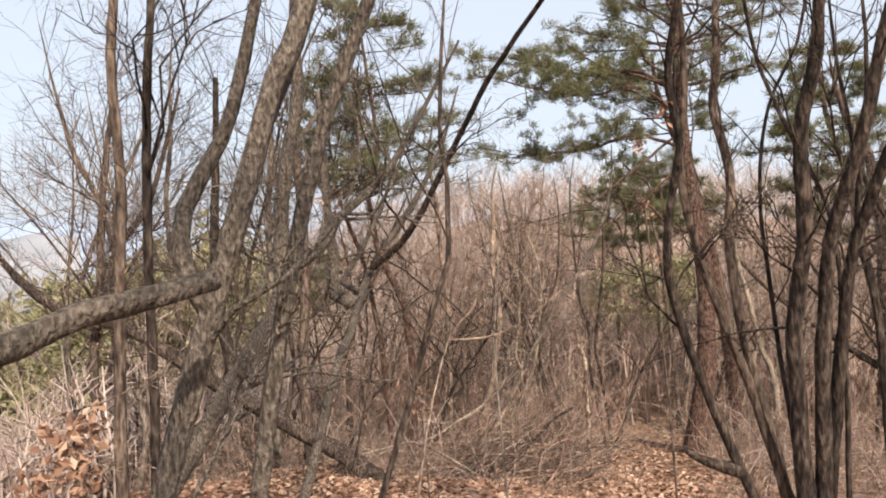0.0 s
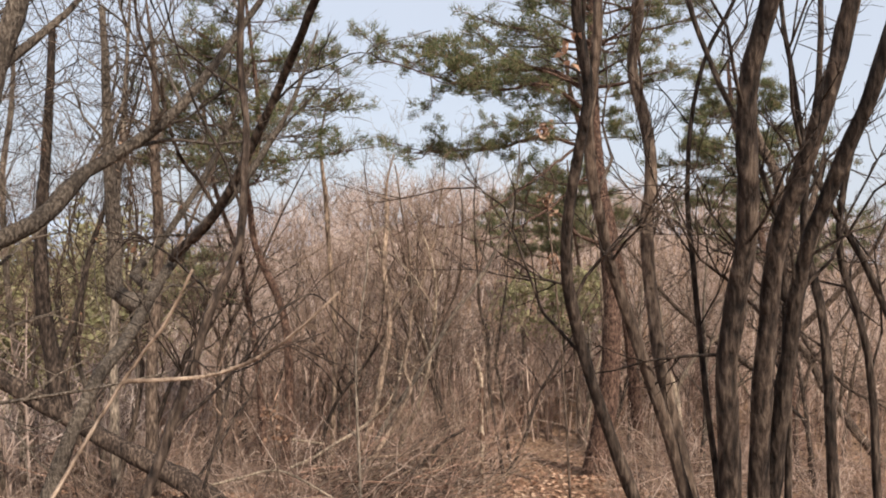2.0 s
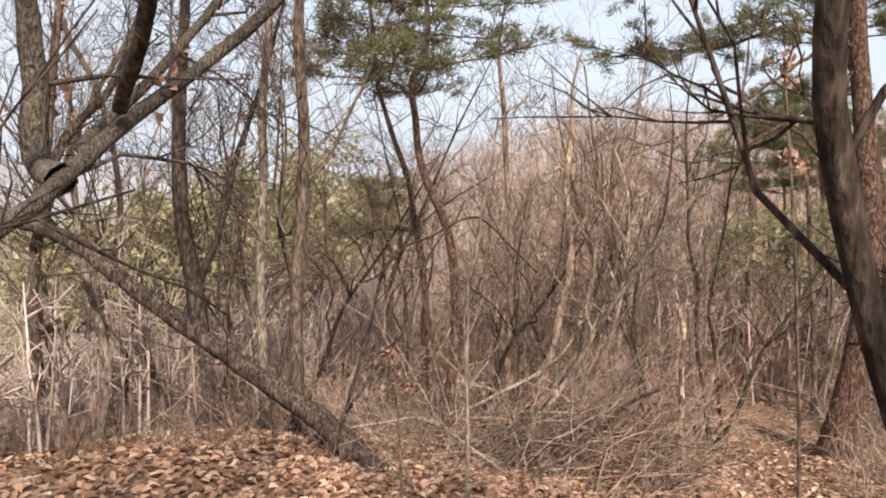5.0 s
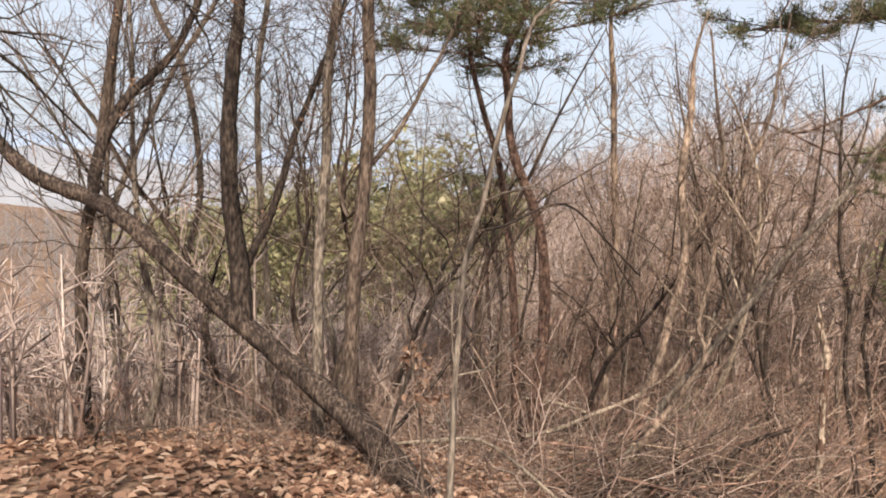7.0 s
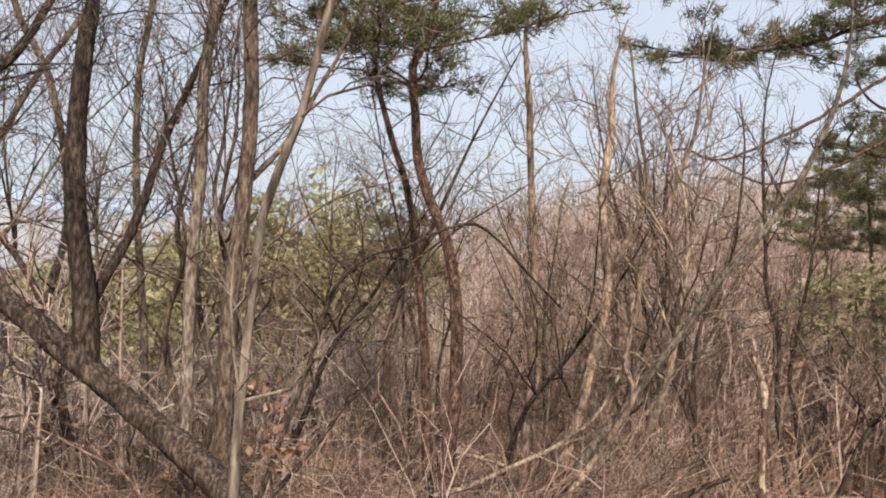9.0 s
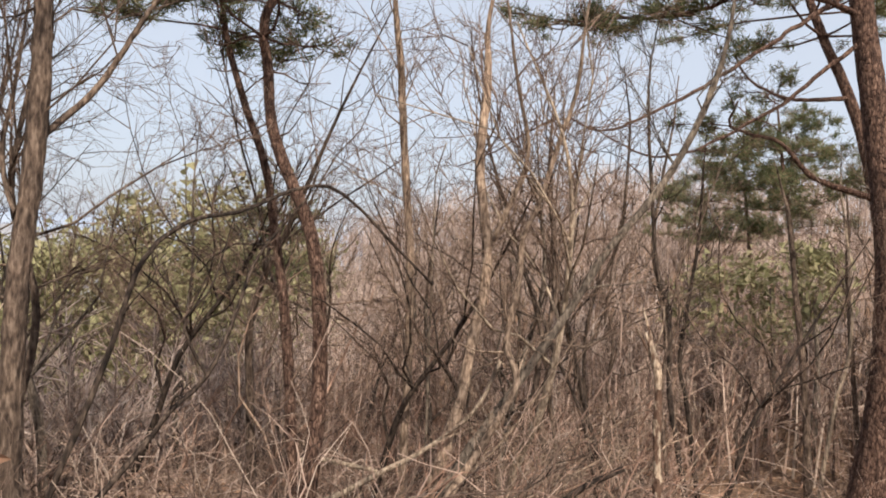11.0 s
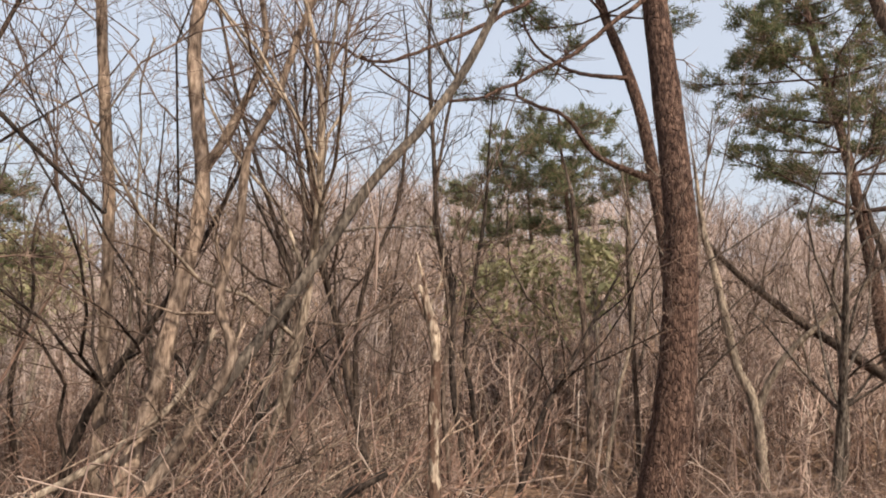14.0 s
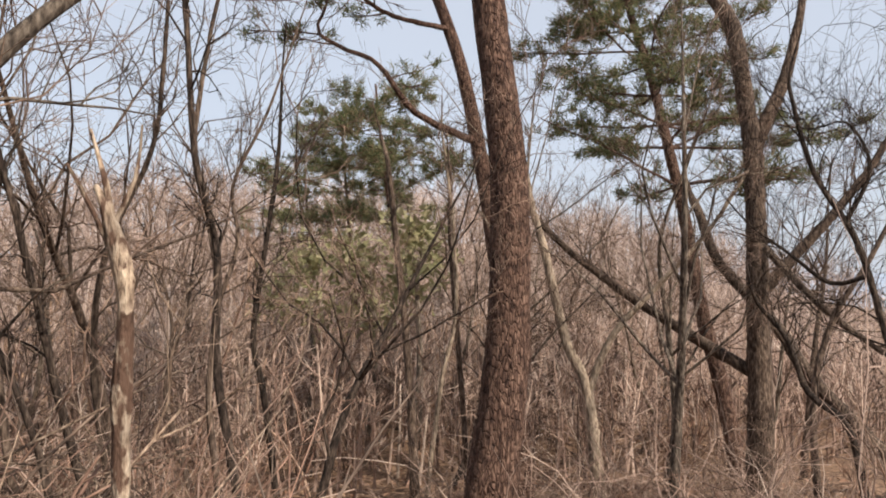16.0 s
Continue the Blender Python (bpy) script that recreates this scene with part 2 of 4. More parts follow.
def ground(x, y):
    x, y = np.asarray(x, float), np.asarray(y, float)
    z = np.interp(y, PROFILE_Y, PROFILE_Z)
    z = z + 0.55 * np.exp(-((x - 1.35) ** 2 + (y - 4.7) ** 2) / 0.45)       # bank under the clump of stems
    z = z + 0.46 * np.exp(-((x + 2.4) ** 2 + (y - 8.2) ** 2) / 7.0)        # shoulder on the left
    z = z - 0.30 * np.clip(-x - 4.5, 0, 40) * np.clip((y + 5) / 10, 0, 1) * np.clip(1 - (y - 60) / 60, 0, 1)
    z = z - 0.13 * np.clip(x - 9 - 0.12 * y, 0, 40) * np.clip((y - 4) / 10, 0, 1) * np.clip(1 - (y - 60) / 60, 0, 1)
    near = np.clip(1.5 - np.hypot(x, y) / 60, 0, 1)
    z = z + near * (0.05 * np.sin(1.9 * x + 0.7 * y) * np.sin(1.3 * y - 0.8 * x) + 0.03 * np.sin(4.1 * x) * np.sin(3.7 * y + 1))
    return z


def build_ground():
    a = np.concatenate([-np.geomspace(4000, 9, 60), np.linspace(-8.8, 8.8, 118), np.geomspace(9, 4000, 60)])
    b = np.concatenate([-np.geomspace(300, 3, 24), np.linspace(-2.8, 20, 150), np.geomspace(20.2, 4000, 90)])
    xx, yy = np.meshgrid(a, b)
    v = np.stack([xx, yy, ground(xx, yy)], -1).reshape(-1, 3)
    w = len(a)
    f = [(j * w + i, j * w + i + 1, (j + 1) * w + i + 1, (j + 1) * w + i) for j in range(len(b) - 1) for i in range(w - 1)]
    g = Geo()
    g.add(v, f)
    tagged(new("ground", g.mesh("ground", FLOOR)), "sloping forest floor under brown leaf litter", "ground", kind="structure")


build_ground()


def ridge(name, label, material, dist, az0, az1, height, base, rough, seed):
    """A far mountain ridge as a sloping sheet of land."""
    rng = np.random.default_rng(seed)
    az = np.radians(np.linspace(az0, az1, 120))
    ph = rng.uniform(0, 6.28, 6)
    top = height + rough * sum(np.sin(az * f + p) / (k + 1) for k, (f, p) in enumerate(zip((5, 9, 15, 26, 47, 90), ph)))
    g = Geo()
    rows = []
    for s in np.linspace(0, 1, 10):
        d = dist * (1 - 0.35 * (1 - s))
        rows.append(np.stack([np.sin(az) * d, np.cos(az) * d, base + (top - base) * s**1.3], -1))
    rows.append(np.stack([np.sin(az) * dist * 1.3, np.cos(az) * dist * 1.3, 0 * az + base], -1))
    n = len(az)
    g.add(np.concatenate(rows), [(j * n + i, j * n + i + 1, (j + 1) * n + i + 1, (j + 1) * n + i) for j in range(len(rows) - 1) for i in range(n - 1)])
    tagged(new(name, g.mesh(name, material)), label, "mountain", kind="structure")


# aerial haze of both ridges is painted in as bluish and grey base colour
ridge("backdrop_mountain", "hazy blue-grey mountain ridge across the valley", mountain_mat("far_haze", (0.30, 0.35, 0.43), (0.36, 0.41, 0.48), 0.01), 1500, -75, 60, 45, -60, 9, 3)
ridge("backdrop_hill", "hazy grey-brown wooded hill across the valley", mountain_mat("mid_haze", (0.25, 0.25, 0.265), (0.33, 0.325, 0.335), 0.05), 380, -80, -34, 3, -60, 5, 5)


# ---- trees ----
def rooted(pts, r0, sink=0.12):
    """The stem's line, carried down into the soil."""
    p = [np.array(q, float) for q in pts]
    gz = float(ground(p[0][0], p[0][1]))
    if p[0][2] > gz + 0.05:
        d = p[0] - p[1]
        d = d / max(abs(d[2]), 0.35 * np.linalg.norm(d)) * (p[0][2] - gz + sink)
        d[:2] = np.clip(d[:2], -0.6, 0.6)
        q = p[0] + d
        q[2] = float(ground(q[0], q[1])) - sink
        p.insert(0, q)
    return p


def dry_leaf(g, rng, at, size):
    """One curled leaf: two halves folded along the midrib."""
    d = rng.normal(size=3)
    d /= np.linalg.norm(d)
    u = np.cross(d, rng.normal(size=3))
    u /= np.linalg.norm(u)
    w = np.cross(d, u)
    a = np.array(at)
    g.add([a, a + d * size * 0.5 + u * size * 0.3 + w * size * 0.14, a + d * size, a + d * size * 0.5 - u * size * 0.3 + w * size * 0.14, a + d * size * 0.55], [(0, 4, 1), (1, 4, 2), (0, 3, 4), (3, 2, 4)])


def broadleaf(name, pts, r0, r1, limbs, seed, bark="brown", side=6, up=1.0, tw=1.0, label="", group="", dry=0, clusters=()):
    """A leafless tree: trunk, limbs and a crown of twigs."""
    rng = np.random.default_rng(seed)
    p = rooted(pts, r0)
    root = p[0]
    if name in ("broken_limb", "fallen_branch"):
        p = [np.array(q, float) for q in pts]
        root = p[0]
    top = len(p)
    if up:
        d = (p[-1] - p[-2]) / np.linalg.norm(p[-1] - p[-2])
        p.append(p[-1] + (d * 0.6 + np.array((0, 0, 0.4))) * up * 0.5 + rng.normal(0, 0.05, 3))
        p.append(p[-1] + (d * 0.4 + np.array((0, 0, 0.6))) * up * 0.5 + rng.normal(0, 0.07, 3))
    thing = new(name)
    thing.location = root
    tagged(thing, label, "branch" if name in ("broken_limb", "fallen_branch", "arching_shoot") else "tree", group)
    line = spline(p, 0.09) - root
    line = line + np.cumsum(rng.normal(0, 0.0022, line.shape), axis=0) * min(1.0, r0 / 0.03)
    n = len(line)
    s = np.linspace(0, 1, n)
    cut = (np.linalg.norm(np.diff(np.array(p), axis=0), axis=1)).cumsum()
    mark = cut[top - 2] / cut[-1]
    rad = np.where(s < mark, r0 + (r1 - r0) * s / mark, r1 + (0.006 - r1) * (s - mark) / max(1e-3, 1 - mark)) if up else r0 + (r1 - r0) * s
    rad = np.maximum(rad, 0.002) * (1 + 0.35 * np.exp(-s * cut[-1] / (5 * r0)) * (name not in ("broken_limb", "fallen_branch")))
    if name == "dead_stem":
        rad = rad * (1 + 0.12 * np.sin(s * 31) + 0.10 * np.sin(s * 67 + 1)) * np.where(s > 0.93, (1.0 - s) / 0.07 * 0.7 + 0.3, 1.0)
    sides = 11 if r0 > 0.035 else 7
    g = Geo()
    tube(g, line, rad, sides, 0.06, rng)
    part("trunk", g.mesh("trunk", BARK[bark]), thing)
    stems = [(line, rad, 0.35)]
    for q, a, b in limbs:
        q = [np.array(v, float) for v in q]
        q[0] = line[np.argmin(np.linalg.norm(line + root - q[0], axis=1))] + root
        if up and len(q) > 3:
            d = (q[-1] - q[-2]) / np.linalg.norm(q[-1] - q[-2])
            q.append(q[-1] + (d + np.array((0, 0, 0.3))) * up * 0.6)
        ln = spline(q, 0.08) - root
        ln = ln + np.cumsum(rng.normal(0, 0.002, ln.shape), axis=0) * min(1.0, a / 0.03)
        rd = np.linspace(a, max(0.002, b if not up else b * 0.5), len(ln))
        g = Geo()
        tube(g, ln, rd, 8, 0.06, rng)
        part("limb", g.mesh("limb", BARK[bark]), thing)
        if len(q) > 3:
            stems.append((ln, rd, 0.2))
    leaves = Geo()
    for c in clusters:
        for _ in range(34):
            dry_leaf(leaves, rng, np.array(c) - root + rng.normal(0, 0.036, 3), 0.046)
    if side:
        g = Geo()
        for ln, rd, lo in stems:
            for j in range(side):
                i = int(len(ln) * rng.uniform(lo, 0.99))
                d = ln[min(i + 1, len(ln) - 1)] - ln[i - 1]
                d /= np.linalg.norm(d)
                out = rng.normal(size=3)
                out -= d * out.dot(d)
                out /= np.linalg.norm(out)
                way = d * rng.uniform(0.5, 1.1) + out * rng.uniform(0.5, 1.0) + (0, 0, 0.35)
                twig(g, rng, ln[i], way, tw * rng.uniform(0.5, 1.15), min(rd[i] * 0.4, 0.008), 2)
                if dry and rng.random() < dry / (side * len(stems)):
                    spot = ln[i] + rng.normal(0, 0.02, 3)
                    for _ in range(9):
                        dry_leaf(leaves, rng, spot + rng.normal(0, 0.03, 3), 0.042)
        tagged(part("crown", g.mesh("crown", TWIG if bark == "pale" else BARK[bark]), thing), kind="stuff")
    if leaves.n:
        tagged(part("foliage", leaves.mesh("foliage", LITTER, False), thing, "clinging dry tan leaves"), kind="stuff")
    return thing


def needles(g, rng, at, way, size, count=11):
    """One tuft: needles that fan out from a shoot's tip."""
    d = np.asarray(way, float)
    d = d / np.linalg.norm(d)
    for _ in range(count):
        v = d * rng.uniform(0.2, 1.0) + rng.normal(0, 0.55, 3)
        v = v / np.linalg.norm(v) * size * rng.uniform(0.7, 1.2)
        s = np.cross(v, rng.normal(size=3))
        s = s / np.linalg.norm(s) * size * 0.055
        a = at + rng.normal(0, size * 0.25, 3)
        g.v.append(np.array([a - s, a + s, a + v]))
        g.f.append((g.n, g.n + 1, g.n + 2))
        g.n += 3


def bough(g, fol, rng, at, way, length, radius, size, dense):
    """A pine bough, level and crooked, with shoots of needles on its outer half."""
    k = 7
    p, pts = np.array(at, float), [np.array(at, float)]
    d = way / np.linalg.norm(way)
    for i in range(k - 1):
        d = d + rng.normal(0, 0.16, 3) * (1, 1, 0.7)
        d[2] = d[2] * 0.8 + 0.03
        d /= np.linalg.norm(d)
        p = p + d * length / (k - 1)
        pts.append(p)
    tube(g, pts, np.linspace(radius, 0.006, k), 6)
    for j in range(max(4, int(length * 9 * dense))):
        s = rng.uniform(0.3, 1.0) * (k - 1)
        i = min(int(s), k - 2)
        q = pts[i] + (pts[i + 1] - pts[i]) * (s - i)
        out = (pts[i + 1] - pts[i]) / np.linalg.norm(pts[i + 1] - pts[i]) * 0.6 + rng.normal(0, 0.7, 3) * (1, 1, 0.35) + (0, 0, 0.18)
        ln = rng.uniform(0.15, 0.42) * min(1.4, 0.5 + length * 0.5)
        e = q + out / np.linalg.norm(out) * ln
        tube(g, [q, (q + e) / 2 + rng.normal(0, 0.015, 3), e], (0.006, 0.005, 0.003), 3)
        if rng.random() < 0.22:
            continue
        for m in range(int(4 * dense) + 2):
            a = q + (e - q) * rng.uniform(0.55, 1.05) + rng.normal(0, 0.035, 3) * (1, 1, 0.7)
            needles(fol, rng, a, out + (0, 0, 0.45), size, 10)


def pine(name, pts, r0, r1, limbs, seed, crown=(2, 5), spread=1.5, lay=6, label="", bias=0, tufts=0, bare=0, needle=0.105, thick=1.0):
    """A pine: scaly trunk, bare snags below, layered boughs of needles above."""
    rng = np.random.default_rng(seed)
    p = rooted(pts, r0)
    root = p[0]
    if p[-1][2] < crown[1]:
        d = p[-1] - p[-2]
        d /= np.linalg.norm(d)
        p.append(p[-1] + (d * 0.4 + np.array((0, 0, 0.6))) * (crown[1] - p[-1][2]))
        r1 = r1 * 0.5
    thing = new(name)
    thing.location = root
    tagged(thing, label, "tree", "pines")
    line = spline(p, 0.12) - root
    n = len(line)
    rad = np.linspace(r0, max(0.012, r1), n) * (1 + 0.3 * np.exp(-np.linalg.norm(line - line[0], axis=1) / (5 * r0)))
    g = Geo()
    tube(g, line, rad, 18 if r0 > 0.09 else 12, 0.035, rng)
    part("trunk", g.mesh("trunk", PINE_BARK), thing)
    fol = Geo()
    for order, (q, a, b) in enumerate(limbs):
        q = [np.array(v, float) for v in q]
        q[0] = line[np.argmin(np.linalg.norm(line + root - q[0], axis=1))] + root
        ln = spline(q, 0.1) - root
        ln = ln + np.cumsum(rng.normal(0, 0.008, ln.shape), axis=0)
        g = Geo()
        tube(g, ln, np.linspace(a, b, len(ln)), 7, 0.06, rng)
        dead = order >= len(limbs) - bare
        for j in range(12 if dead else 0):
            i = int(len(ln) * rng.uniform(0.25, 0.99))
            twig(g, rng, ln[i], rng.normal(size=3) * (1, 1, 0.6), rng.uniform(0.25, 0.7), 0.007, 1, 4, 0.1)
        for j in range(0 if dead else tufts or 7 + int(7 * len(ln) * 0.1)):
            i = int(len(ln) * rng.uniform(0.35, 0.99))
            bough(g, fol, rng, ln[i], rng.normal(size=3) * (1, 1, 0.3) + (0, 0, 0.12), rng.uniform(0.3, 0.85), 0.009, 0.105, 1.2)
        part("limb", g.mesh("limb", PINE_BARK), thing)
    z = line[:, 2] + root[2]
    lo, hi = crown
    for k in range(lay):
        h = lo + (hi - lo) * (k + rng.uniform(0, 0.6)) / lay
        i = int(np.argmin(abs(z - h)))
        f = (h - lo) / (hi - lo)
        reach = spread * (0.55 + 0.45 * math.sin(math.pi * min(1, 0.35 + f * 0.6))) * (1 - 0.55 * f**2)
        turn = rng.uniform(0, 6.28)
        for b in range(4):
            a = turn + b * 1.57 + rng.normal(0, 0.35)
            way = np.array((math.cos(a), math.sin(a), 0.12))
            ln = reach * rng.uniform(0.6, 1.1)
            if bias and k < 3:
                ln *= 1.25 if way[0] < 0 else 0.7
            g = Geo()
            bough(g, fol, rng, line[i], way, ln, max(0.010, rad[i] * 0.32), needle, (1.35 if ln < 2 else 1.1) * thick)
            part("bough", g.mesh("bough", PINE_BARK), thing)
    g = Geo()
    for j in range(8):
        h = root[2] + 0.8 + (lo - root[2] - 0.8) * rng.random()
        i = int(np.argmin(abs(z - h)))
        a = rng.uniform(0, 6.28)
        if r0 < 0.15 or h > 1.5:
            twig(g, rng, line[i], np.array((math.cos(a), math.sin(a), 0.1)), rng.uniform(0.25, 0.7), 0.009, 1, 4, 0.1)
    if g.n:
        tagged(part("deadwood", g.mesh("deadwood", TWIG), thing), kind="stuff")
    tagged(part("foliage", fol.mesh("foliage", NEEDLE, False), thing, "dark green needle tufts"), kind="stuff")
    return thing


# right-hand clump of slender stems beside the start of the trail
broadleaf('bare_tree', [(1.1,4.37,-0.07), (0.91,4.34,0.37), (0.77,4.3,0.76), (0.7,4.24,1.06), (0.72,4.16,1.4), (0.74,4.09,1.61), (0.68,4.03,1.97)], 0.028, 0.019, [([(1.08, 4.37, -0.06), (0.94, 4.36, -0.02), (0.82, 4.35, 0.04)], 0.042, 0.024)], seed=13, dry=2, side=8, up=1.0, tw=0.85, bark='dark', group='clump of stems', label='slender dark brown leafless trunk in a leaning clump beside the trail')
broadleaf('bare_tree', [(1.35,4.55,-0.1), (1.19,4.54,0.38), (1.01,4.53,0.84), (0.89,4.5,1.19), (0.82,4.45,1.5), (0.83,4.38,1.95)], 0.031, 0.02, [], seed=16, dry=2, side=8, up=1.0, tw=0.85, bark='brown', group='clump of stems', label='slender grey-brown leafless trunk in a leaning clump beside the trail')
broadleaf('bare_tree', [(1.37,4.65,-0.11), (1.22,4.74,0.61), (1.17,4.8,1.15), (1.19,4.83,1.51), (1.12,4.89,1.9), (1.15,4.93,2.27)], 0.034, 0.026, [], seed=19, dry=0, side=8, up=1.0, tw=0.85, bark='brown', group='clump of stems', label='slender grey-brown leafless trunk in a leaning clump beside the trail')
broadleaf('bare_tree', [(1.43,4.42,-0.07), (1.36,4.36,0.67), (1.39,4.27,1.16), (1.35,4.21,1.61), (1.39,4.11,2.02)], 0.047, 0.034, [], seed=22, dry=0, side=8, up=1.0, tw=0.85, bark='dark', group='clump of stems', label='slender dark brown leafless trunk in a leaning clump beside the trail')
broadleaf('bare_tree', [(1.54,4.48,-0.07), (1.52,4.4,0.67), (1.53,4.32,1.11), (1.6,4.2,1.5), (1.67,4.09,2.03)], 0.044, 0.03, [], seed=25, dry=0, side=8, up=1.0, tw=0.85, bark='dark', group='clump of stems', label='slender dark brown leafless trunk in a leaning clump beside the trail')
broadleaf('bare_tree', [(1.6,4.51,-0.08), (1.66,4.41,0.92), (1.73,4.31,1.33), (1.81,4.19,1.69), (1.86,4.09,2.04)], 0.038, 0.025, [], seed=28, dry=0, side=8, up=1.0, tw=0.85, bark='dark', group='clump of stems', label='slender dark brown leafless trunk in a leaning clump beside the trail')
broadleaf('bare_tree', [(2.0,4.7,-0.17), (1.96,4.76,0.74), (1.89,4.83,1.23), (1.95,4.84,1.87)], 0.03, 0.015, [], seed=31, dry=0, side=8, up=1.0, tw=0.85, bark='dark', group='clump of stems', label='slender dark brown leafless trunk in a leaning clump beside the trail')
broadleaf('bare_tree', [(1.69,4.52,-0.11), (1.69,4.55,0.66), (1.63,4.6,1.29), (1.43,4.71,1.82), (1.3,4.78,2.26)], 0.016, 0.011, [], seed=34, dry=0, side=8, up=1.0, tw=0.85, bark='dark', group='clump of stems', label='slender dark brown leafless trunk in a leaning clump beside the trail')
broadleaf('bare_tree', [(2.18,4.71,-0.16), (2.14,4.77,0.64), (2.05,4.85,1.1), (2.1,4.84,1.6), (2.22,4.81,2.11)], 0.02, 0.013, [], seed=37, dry=0, side=8, up=1.0, tw=0.85, bark='dark', group='clump of stems', label='slender dark brown leafless trunk in a leaning clump beside the trail')
broadleaf('bare_tree', [(1.47,4.61,-0.12), (1.36,4.68,0.84), (1.32,4.72,1.42), (1.38,4.73,1.9), (1.52,4.7,2.24)], 0.015, 0.009, [], seed=40, dry=0, side=8, up=1.0, tw=0.85, bark='dark', group='clump of stems', label='slender dark brown leafless trunk in a leaning clump beside the trail')
broadleaf('bare_tree', [(2.32,4.63,-0.13), (2.27,4.69,0.55), (2.16,4.79,0.97), (1.95,4.92,1.46), (1.88,4.99,1.89)], 0.023, 0.012, [], seed=43, dry=0, side=8, up=1.0, tw=0.85, bark='dark', group='clump of stems', label='slender dark brown leafless trunk in a leaning clump beside the trail')
# near trees beside the first steps
broadleaf('bare_tree', [(-0.56,1.62,0.76), (-0.5,1.69,1.06), (-0.45,1.76,1.31), (-0.42,1.82,1.5), (-0.38,1.88,1.65)], 0.023, 0.021, [([(-0.48, 1.66, 1.08), (-0.55, 1.67, 1.15), (-0.56, 1.71, 1.24), (-0.52, 1.78, 1.37), (-0.5, 1.84, 1.53)], 0.019, 0.017), ([(-0.47, 1.74, 1.36), (-0.45, 1.81, 1.4), (-0.44, 1.88, 1.49), (-0.43, 1.95, 1.65)], 0.015, 0.012)], seed=31, bark='rough', side=2, up=0.7, tw=0.5, label='grey-brown leaning trunk with a snapped-off side limb')
broadleaf('bare_tree', [(-0.47,1.77,0.7), (-0.44,1.82,1.0), (-0.4,1.88,1.27), (-0.36,1.93,1.45), (-0.29,1.99,1.68)], 0.018, 0.016, [], seed=32, bark='rough', side=3, up=0.7, tw=0.5, label='thin brown trunk leaning over the trail edge')
broadleaf('broken_limb', [(-0.6,1.22,1.05), (-0.57,1.3,1.06), (-0.53,1.37,1.09), (-0.46,1.46,1.11), (-0.42,1.52,1.13)], 0.02, 0.016, [([(-0.43, 1.52, 1.12), (-0.42, 1.52, 1.14), (-0.43, 1.51, 1.16)], 0.005, 0.002)], seed=33, bark='rough', side=0, up=0, tw=0, label='snapped grey limb with rough bark beside the trail')
broadleaf('bare_tree', [(-1.64,3.25,0.43), (-1.64,3.27,1.03), (-1.64,3.3,1.38), (-1.67,3.31,1.97), (-1.67,3.35,2.3)], 0.029, 0.019, [], seed=34, bark='brown', side=9, up=1.2, tw=1, label='upright thin brown tree among the valley-side brush')
broadleaf('bare_tree', [(-1.43,3.14,0.46), (-1.43,3.14,1.14), (-1.42,3.14,1.69), (-1.4,3.15,2.26)], 0.023, 0.016, [], seed=35, bark='dark', side=8, up=1.2, tw=1, label='upright dark thin tree among the valley-side brush')
broadleaf('bare_tree', [(-1.22,3.51,0.64), (-1.09,3.65,0.93), (-1.1,3.7,1.28), (-1.08,3.77,1.58), (-1.05,3.84,1.88)], 0.049, 0.031, [([(-1.05, 3.61, 1.01), (-0.97, 3.77, 1.12), (-0.89, 3.92, 1.29), (-0.76, 4.07, 1.44), (-0.62, 4.23, 1.67)], 0.029, 0.014), ([(-1.1, 3.76, 1.54), (-1.03, 3.94, 1.76), (-0.96, 4.1, 1.97)], 0.018, 0.012)], seed=36, bark='rough', side=8, up=1.0, tw=0.9, label='crooked brown oak with spreading bare limbs')
broadleaf('bare_tree', [(-0.48,3.61,0.55), (-0.39,3.71,0.92), (-0.34,3.77,1.07), (-0.34,3.81,1.26), (-0.34,3.84,1.46), (-0.37,3.86,1.64)], 0.017, 0.012, [([(-0.35, 3.81, 1.2), (-0.41, 3.84, 1.33), (-0.49, 3.84, 1.47), (-0.56, 3.86, 1.64)], 0.005, 0.004)], seed=37, bark='dark', side=4, up=0.8, tw=0.6, label='dark thin tree close beside the trail')
broadleaf('bare_tree', [(-0.99,4.1,0.44), (-0.96,4.35,0.65), (-0.97,4.51,0.73), (-0.96,4.69,0.86), (-0.94,4.86,0.99), (-0.89,5.05,1.14), (-0.76,5.27,1.38)], 0.03, 0.021, [([(-1.16, 4.62, 0.69), (-1.14, 4.67, 0.86), (-1.14, 4.68, 1.06), (-1.16, 4.68, 1.25), (-1.17, 4.68, 1.37)], 0.041, 0.027), ([(-1.14, 4.73, 0.83), (-1.13, 4.84, 0.91), (-1.07, 4.99, 1.06), (-0.99, 5.16, 1.28), (-0.94, 5.28, 1.45)], 0.021, 0.014)], seed=38, bark='rough', side=6, up=0.9, tw=0.8, label='spreading grey tree with forked limbs and a few dry leaves', dry=4)
